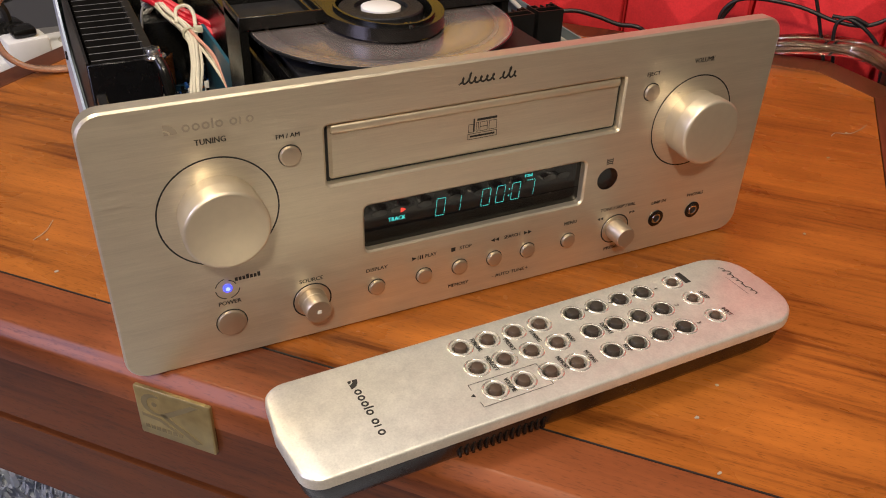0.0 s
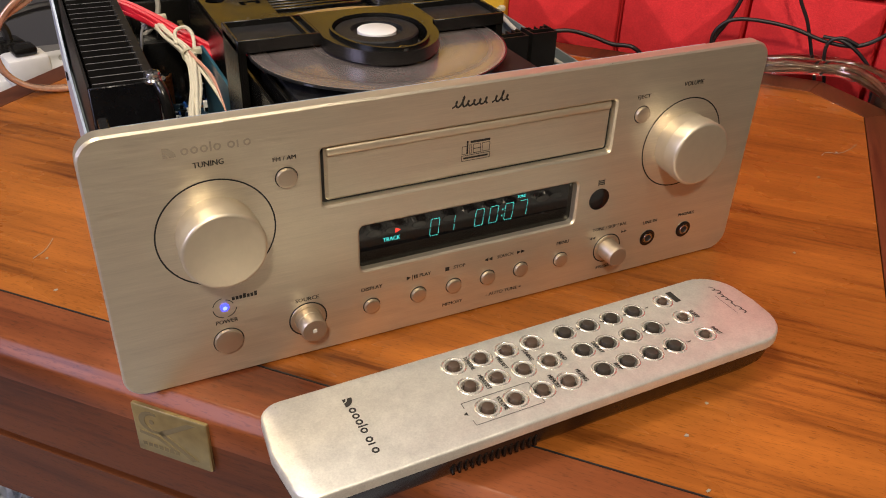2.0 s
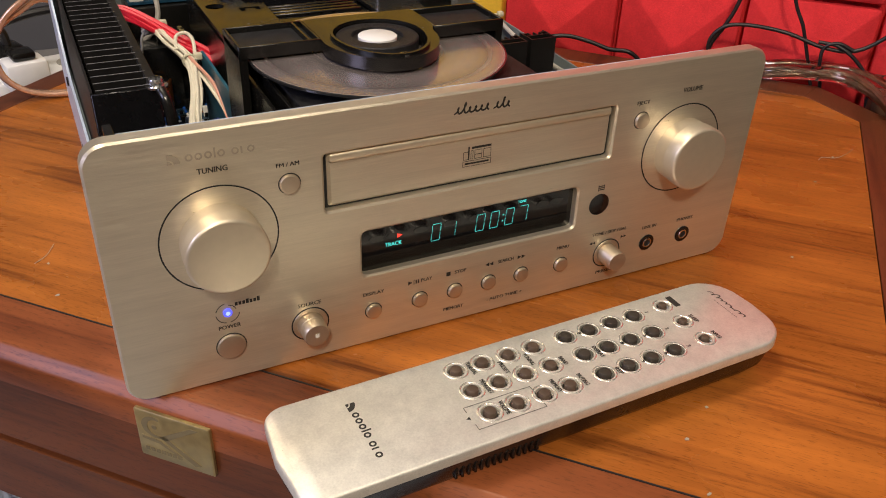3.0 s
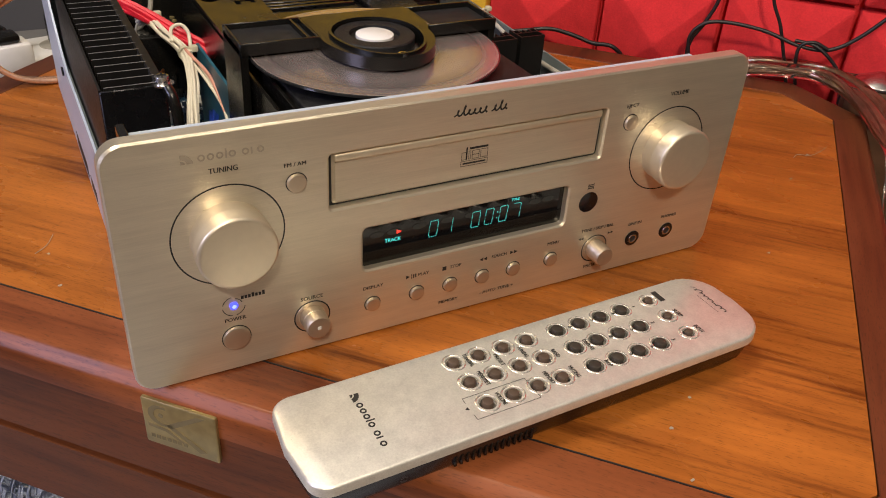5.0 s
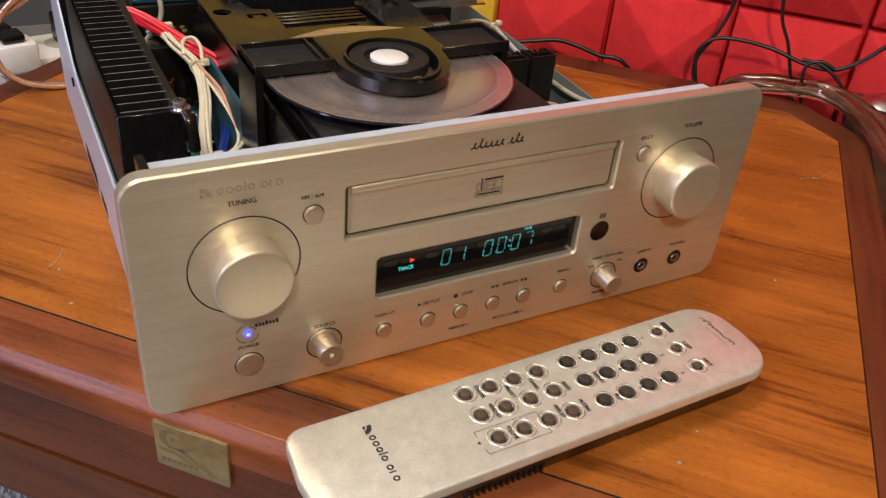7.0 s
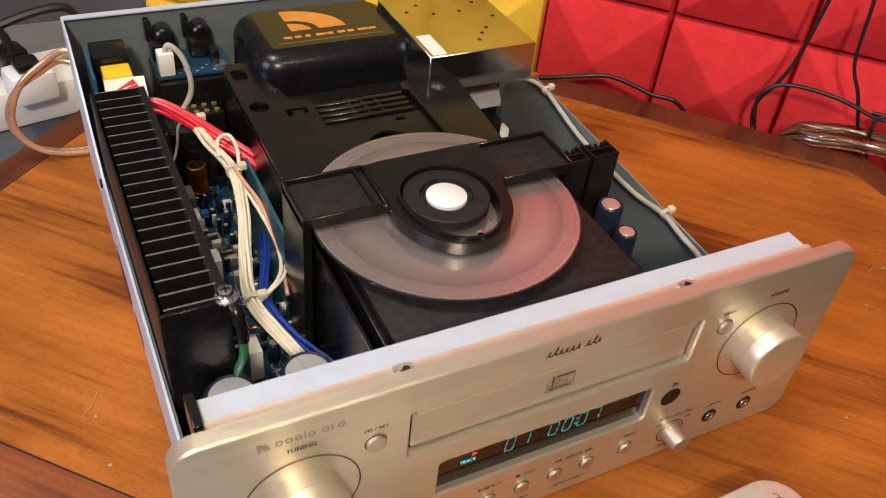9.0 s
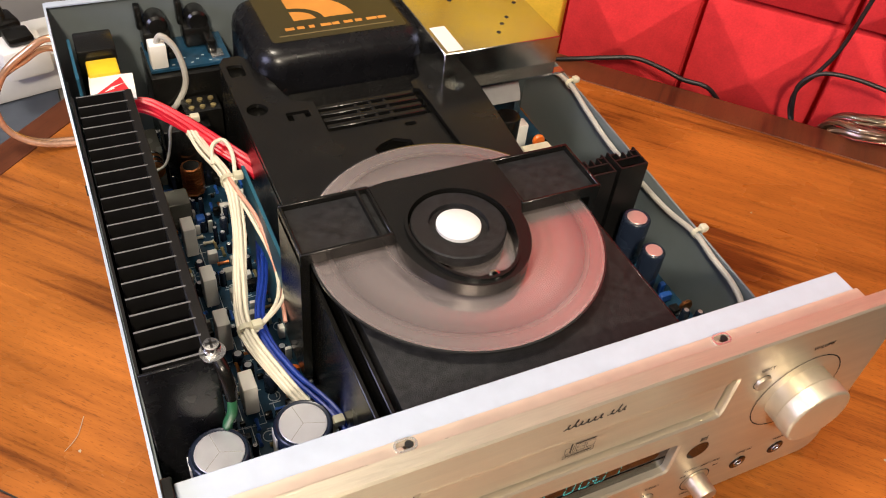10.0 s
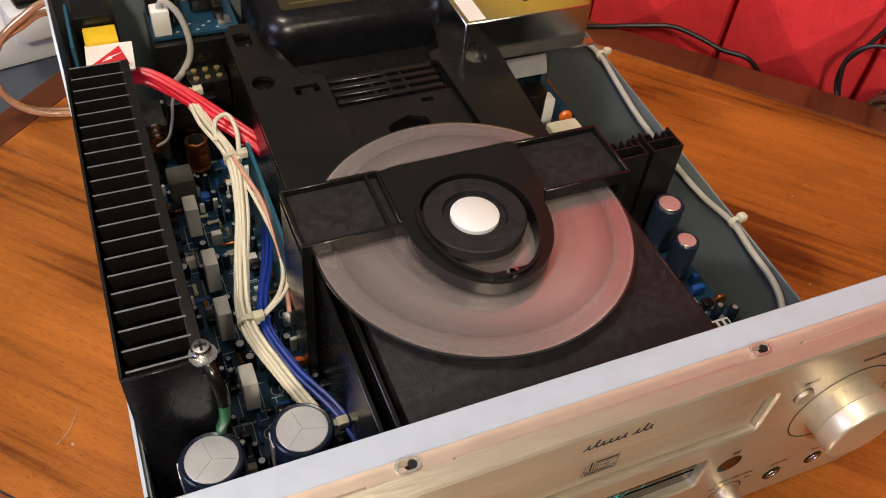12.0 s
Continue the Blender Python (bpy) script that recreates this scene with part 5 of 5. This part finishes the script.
def remote_control():
    r = thing("remote_control", "worn silver remote control with a black underside, lying on the table", "remote control", REMOTE)

    def outline(d):
        pts = []
        x0, x1, h = -107.5 + d, 107 - d, 24.2 - d
        for k in range(9):                                   # rounded far end
            a = radians(90 - 90 * k / 8)
            pts.append((x1 - 16 + 16 * math.cos(a) ** 1.0, h - 16 + 16 * math.sin(a)))
        pts.insert(9, (x1 + 0.6, 0))
        for k in range(9):
            a = radians(-90 * k / 8)
            pts.append((x1 - 16 + 16 * math.cos(a), -h + 16 + 16 * math.sin(a)))
        for k in range(7):
            a = radians(270 - 90 * k / 6)
            pts.append((x0 + 8 + 8 * math.cos(a), -h + 8 + 8 * math.sin(a)))
        pts.append((x0 - 1.6, 0))
        for k in range(7):
            a = radians(180 - 90 * k / 6)
            pts.append((x0 + 8 + 8 * math.cos(a), h - 8 + 8 * math.sin(a)))
        return pts

    wells = []
    keys = []
    for j, y in enumerate((14.6, 2.0, -11.0)):
        for i in range(4):
            wells.append(circ(-32.6 + 11.7 * i + j * 0.3, y, 3.6, 16))
            keys.append((-32.6 + 11.7 * i + j * 0.3, y, 2.45, RUBBER, 4.9))
            wells.append(circ(18.3 + 11.65 * i + j * 0.5, y + 0.1, 3.9, 16))
            keys.append((18.3 + 11.65 * i + j * 0.5, y + 0.1, 2.7, RUBBER_GREY, 4.75))
        wells.append(circ(69.4 + j * 0.6, y + 0.6, 2.9, 16))
        keys.append((69.4 + j * 0.6, y + 0.6, 1.9, RUBBER, 4.4))
    top = part("top_shell", plate(B(), [(0, [outline(1.1), *wells]), (0.35, [outline(0.4), *wells]), (1.0, [outline(0.05), *wells]), (4.6, [outline(0), *wells])], flat(18.8)), SILVER, r, "worn silver-painted top shell")
    part("bottom_shell", plate(B(), [(0, [outline(0.8)]), (8, [outline(2.2)]), (12.5, [outline(5)]), (13.4, [outline(9)])], flat(13.9)), BLACK_PLASTIC, r, "matt black underside")
    for k in range(14):
        part("grip_rib", box(B(), -52 + k * 2.6, -50.8 + k * 2.6, -22.9, -20, 4.5, 10, 0.3, 1), BLACK_PLASTIC, r)
    part("key_bed", box(B(), -38, 76, -19, 22, 13.0, 14.6), BLACK_PLASTIC, r)
    for x, y, q, m_, lip in keys:
        hole = q + (1.35 if m_ is RUBBER_GREY else 0.75)
        k = part("key", lathe(B(), [(0.01, 14.4), (q, 14.4), (q, 19.2), (q * 0.88, 19.8), (q * 0.6, 20.05), (0.01, 20.1)], (x, y, 0), "z", 20), m_, r)
        part("well", lathe(B(), [(hole - 0.25, 17.4), (hole, 18.0), (lip - 0.3, 19.05), (lip, 18.95), (lip + 0.2, 18.8), (hole + 0.2, 17.4)], (x, y, 0), "z", 28), SILVER_LIP, k)
    up = lambda x, y: (lambda a, b: (x + b, y - a, 19.12))
    for text, x, y, w in (("TONE/BAL", -26.7, 13.4, 8), ("PRESET", -15.0, 8.4, 7.4), ("TUNING", -3.4, 8.6, 7.2), ("MENU/SET", -26.5, 1.6, 8.4), ("BAND", 8.7, 2.2, 5),
                          ("MEMORY", -2.4, -9.0, 7.4), ("MUTING", 9.2, -10.4, 7), ("VOLUME", -26.2, -11.2, 7.4), ("DISPLAY", 24.7, 1.0, 7.2), ("REP", 25.2, -12.0, 4), ("SLEEP", 75.6, 2.4, 5.4), ("INPUT", 76.4, -10.4, 5.2),
                          *((str(n), 59.6 - 11.65 * ((n - 1) // 3) + 0.6 * ((n - 1) % 3), 14.2 - 12.8 * ((n - 1) % 3), None) for n in range(1, 10)), ("0", 24.5, 14.2, None)):
        lettering(text, 2.6, up(x, y), INK, top, width=w, bold=0.07)

    def line(x0, y0, x1, y1, w=0.25):
        bm = B()
        d = Vector((x1 - x0, y1 - y0, 0)).normalized()
        s = Vector((-d.y, d.x, 0)) * w / 2
        a, b_ = Vector((x0, y0, 18.92)), Vector((x1, y1, 18.92))
        bm.faces.new([bm.verts.new(q) for q in (a - s, b_ - s, b_ + s, a + s)])
        part("frame_line", bm, INK, top)

    for q in ((-40, -5.2, -11.5, -5.2), (-11.5, -5.2, -11.5, -17.2), (-40, -17.2, -11.5, -17.2), (-40, -5.2, -40, -8), (-40, -14.4, -40, -17.2)):
        line(*q)
    for x, y, w in ((-41, -10.8, 1), (-9.8, -10.8, -1)):
        bm = B()
        bm.faces.new([bm.verts.new(q) for q in ((x + 0.8, y - 0.9, 18.92), (x + 0.8, y + 0.9, 18.92), (x - 0.8, y, 18.92))])
        part("arrow", bm, INK, top)
    # trade marks as plain shapes
    badge_shape(lambda a, b, d: (-78.2 + b, 14.6 - a, 18.95 - d), top, INK, 4.2)
    word_shape(lambda a, b, d: (-78.0 + b, 9.4 - a, 18.95 - d), top, INK, 2.7, 0.66)
    bm = B()
    pts = []
    for k in range(97):
        t = k / 12
        h_ = (0.8, 1.3, 0.7, 0.7, 0.7, 0.2, 0.7, 0.7, 0.8)[int(t) % 9] * 1.7
        pts.append((95.2 + h_ * (1 - math.cos(2 * math.pi * t)) * 0.6 + 0.012 * k, 15.0 - 21 * t / 8 + 0.6 * math.sin(2 * math.pi * t) + 0.2 * h_ * math.cos(2 * math.pi * t), 18.9))
    tube(bm, pts[::2], 0.26, 4, 2)
    for v in bm.verts:
        v.co.z = 18.9 + (v.co.z - 18.9) * 0.12
    part("script_mark", bm, INK, top)
    line(93.4, 9, 93.4, -5, 0.2)
    part("mark_bar", box(B(), 74.4, 77.2, 12.2, 19.6, 18.85, 18.95), INK, top)


remote_control()


# ---- round the table ----


def rug():
    """Shaggy yarn: thousands of leaning tufts on a thin backing."""
    rnd = random.Random(5)
    verts, faces = [], []
    for k in range(9000):
        u, v = rnd.uniform(-900, -330), rnd.uniform(-160, 330)
        h, lean, turn, w = rnd.uniform(16, 34), rnd.uniform(2, 16), rnd.uniform(0, 6.28), rnd.uniform(1.6, 3.0)
        n = len(verts)
        for j in range(3):
            a = turn + 2.1 * j
            verts.append((u + w * math.cos(a), v + w * math.sin(a), FLOOR_Z + 6))
        mx, my = lean * 0.5 * math.cos(turn), lean * 0.5 * math.sin(turn)
        for j in range(3):
            a = turn + 2.1 * j
            verts.append((u + mx + w * 0.9 * math.cos(a), v + my + w * 0.9 * math.sin(a), FLOOR_Z + h * 0.65))
        verts.append((u + 2.2 * mx, v + 2.2 * my, FLOOR_Z + h))
        for j in range(3):
            i = (j + 1) % 3
            faces += [(n + j, n + i, n + 3 + i, n + 3 + j), (n + 3 + j, n + 3 + i, n + 6)]
    me = bpy.data.meshes.new("rug_pile")
    me.from_pydata([(x * MM, y * MM, z * MM) for x, y, z in verts], [], faces)
    me.materials.append(RUG)
    r = thing("shag_rug", "pale grey-blue shaggy rug on the floor", "rug", TABLE, kind="stuff")
    ob = new("pile", me)
    ob.parent = r
    part("backing", box(B(), -1000, 300, -500, 360, FLOOR_Z + 0.5, FLOOR_Z + 7, 2), RUG, r)


rug()


def cable(name, pts, r, material, label, at=None, group=""):
    return solo(name, tube(B(), pts, r, 10, 10), material, label, "cable", at, group)


cable("black_cable", [(88, 415, 110), (82, 415, 57), (74, 415, 32), (66, 416, 15), (66, 414, 0), (74, 408, -20), (80, 412, -60)], 1.6, BLACK_WIRE, "thin black cable hanging before the red foam", TABLE, "wall cables")
cable("black_cable", [(72, 412, -12), (67, 411, 3), (65, 410, 21), (75, 411, 33), (94, 412, 36), (122, 411, 34), (150, 410, 27), (173, 411, 27), (192, 412, 40), (214, 413, 66), (240, 415, 95)], 1.6, BLACK_WIRE, "thin black cable looped before the red foam", TABLE, "wall cables")
cable("black_cable", [(116, 416, 110), (121, 416, 63), (133, 416, 38), (144, 416, 8), (150, 412, -10), (154, 410, -40)], 1.4, BLACK_WIRE, "thin black cable hanging before the red foam", TABLE, "wall cables")
cable("black_cable", [(172, 409, 28), (160, 408, 32), (151, 408, 27), (151, 408, 14), (156, 409, -6), (158, 410, -30)], 1.4, BLACK_WIRE, "thin black cable with a sharp bend", TABLE, "wall cables")
cable("black_cable", [(146, 409, 31), (160, 408, 30), (172, 407, 24), (183, 407, 14), (191, 407, 4), (192, 406, -14)], 1.4, BLACK_WIRE, "thin black cable with a sharp bend", TABLE, "wall cables")
cable("black_cable", [(150, 350, 6), (186, 348, 2), (218, 340, 2), (240, 330, 5), (258, 319, 8), (272, 304, 6), (284, 290, 2.2), (296, 276, 2), (312, 270, -14)], 1.8, BLACK_WIRE, "black cable leading from the receiver to the wall")
def clear_cable(pts, r):
    c = thing("clear_speaker_cable", "thick clear-sheathed speaker cable with twisted dark conductors", "cable", None, "speaker cables")
    part("sheath", tube(B(), pts, r, 12, 10), SHEATH, c)
    line = smooth_line(pts, 8)
    for side in (0, math.pi):
        core = [p + Vector((math.cos(k * 0.12 + side), math.sin(k * 0.12 + side), 0.6 * math.sin(k * 0.12 + side))) * r * 0.36 for k, p in enumerate(line)]
        part("conductor", tube(B(), core, r * 0.30, 7, 2), CLEAR_TUBE, c)


clear_cable([(359, 223, -60), (357, 210, -4), (364, 186, 8), (388, 164, 11), (400, 146, 12), (398, 120, 12), (386, 92, 11), (366, 62, 10), (345, 30, 5), (330, 8, -30)], 6.0)
clear_cable([(372, 230, -60), (370, 216, -6), (382, 198, 6), (404, 178, 9), (418, 152, 10), (416, 122, 10), (404, 90, 8), (384, 58, 4), (364, 30, -20)], 5.4)
cable("copper_speaker_cable", [(-118, 334, 60), (-140, 342, 75), (-158, 343, 67), (-172, 344, 54), (-180, 344, 36), (-178, 344, 19), (-167, 343, 8), (-148, 342, 3), (-124, 342, 3)], 2.1, CLEAR_COPPER, "clear-sheathed copper speaker cable looping from the rear of the receiver")
cable("copper_speaker_cable", [(-116, 334, 50), (-142, 345, 67), (-160, 346.5, 60), (-174, 348, 50), (-182, 348, 35), (-180, 348, 19), (-168, 347, 7), (-148, 346.4, 2.6), (-124, 346.4, 2.6)], 1.9, CLEAR_COPPER, "clear-sheathed copper speaker cable looping from the rear of the receiver")


def cone_stand():
    w = thing("wooden_stand", "dark walnut block standing behind the table's corner", "stand", TABLE)
    part("block_top", box(B(), 192, 300, 384, 425, -16, 8, 2), WALNUT, w)
    part("block_post", box(B(), 212, 296, 404, 424, FLOOR_Z, -16, 2), WALNUT, w)
    c = thing("metal_cone", "turned shiny metal cone on a walnut block", "cone", TABLE @ at_mm(216, 405.5, 8))
    part("cone", lathe(B(), [(0.01, 0), (18, 0), (18.4, 1.5), (17.6, 2.6), (9, 7.0), (2.2, 10.5), (0.01, 10.8)], (0, 0, 0), "z", 48), CHROME, c)
    part("flange", lathe(B(), [(15, 0.1), (21, 0.1), (21, 1.0), (15, 1.0)], (0, 0, 0), "z", 40), BLACK_ANOD, c)


cone_stand()


def power_corner():
    c = thing("low_cabinet", "dark low cabinet beside the table", "cabinet")
    part("body", box(B(), -420, 40, 470, 760, FLOOR_Z, -96, 4), DIM_WALL, c)
    part("cover_cloth", box(B(), -400, -150, 440, 560, -100, -93, 3), CLOTH, c)
    s_ = thing("power_strip", "white plastic power strip full of plugs", "power strip", at_mm(-190, 575, -93, 12))
    part("strip_body", box(B(), -120, 130, -32, 32, 0, 36, 5), WHITE_PLASTIC, s_)
    for k in range(4):
        part("outlet", lathe(B(), [(0.01, 36), (15, 36), (15, 36.6), (0.01, 36.6)], (-90 + k * 52, 0, 0), "z", 24), GREY_WIRE, s_)
    for x, y, m_, name, label, z in ((-178, 566, BLACK_PLASTIC, "plug", "black mains plug in a power strip", -57), (-118, 588, BLACK_PLASTIC, "plug", "black mains plug in a power strip", -57)):
        p = thing(name, label, "plug", at_mm(x, y, z, 20), "mains plugs")
        part("plug_body", box(B(), -11, 11, -13, 13, 0, 30, 4), m_, p)
        part("strain_relief", tube(B(), [(0, 0, 28), (-3, 0, 42), (-16, 2, 52), (-60, 10, 46), (-140, 20, 20)], 4, 8), BLACK_WIRE, p)
    a = thing("mains_adapter", "white cube mains adapter in a power strip", "adapter", at_mm(-168, 532, -57, 14))
    part("adapter_body", box(B(), -18, 18, -15, 15, 0, 26, 4), WHITE_PLASTIC, a)
    part("adapter_cap", box(B(), -10, 10, -10, 10, 26, 34, 3), BLACK_PLASTIC, a)


power_corner()


def flecks():
    rnd = random.Random(21)
    for x, y in ((41, -103), (299, 62), (60, -92), (150, 20), (200, 90), (236, 150), (-170, 120), (-168, 90), (260, 40), (110, -60), (30, -128), (180, -20)):
        n = 5 + rnd.randrange(3)
        pts = [(x + rnd.uniform(0.5, 1.3) * math.cos(6.283 * k / n), y + rnd.uniform(0.4, 0.9) * math.sin(6.283 * k / n)) for k in range(n)]
        solo("dust_fleck", plate(B(), [(0, [pts]), (0.3, [pts])], flat(0.35)), DUST, "tiny pale dust fleck on the table top", "dust", None, "dust flecks")
    for pts in (((286, 62, 0.3), (292, 64, 0.4), (300, 60, 0.3), (312, 62, 0.4), (322, 66, 0.3)), ((-176, 122, 0.3), (-170, 128, 0.5), (-166, 138, 0.3))):
        solo("lint_thread", tube(B(), pts, 0.16, 5, 5), DUST, "short pale thread of lint on the table top", "lint")


flecks()
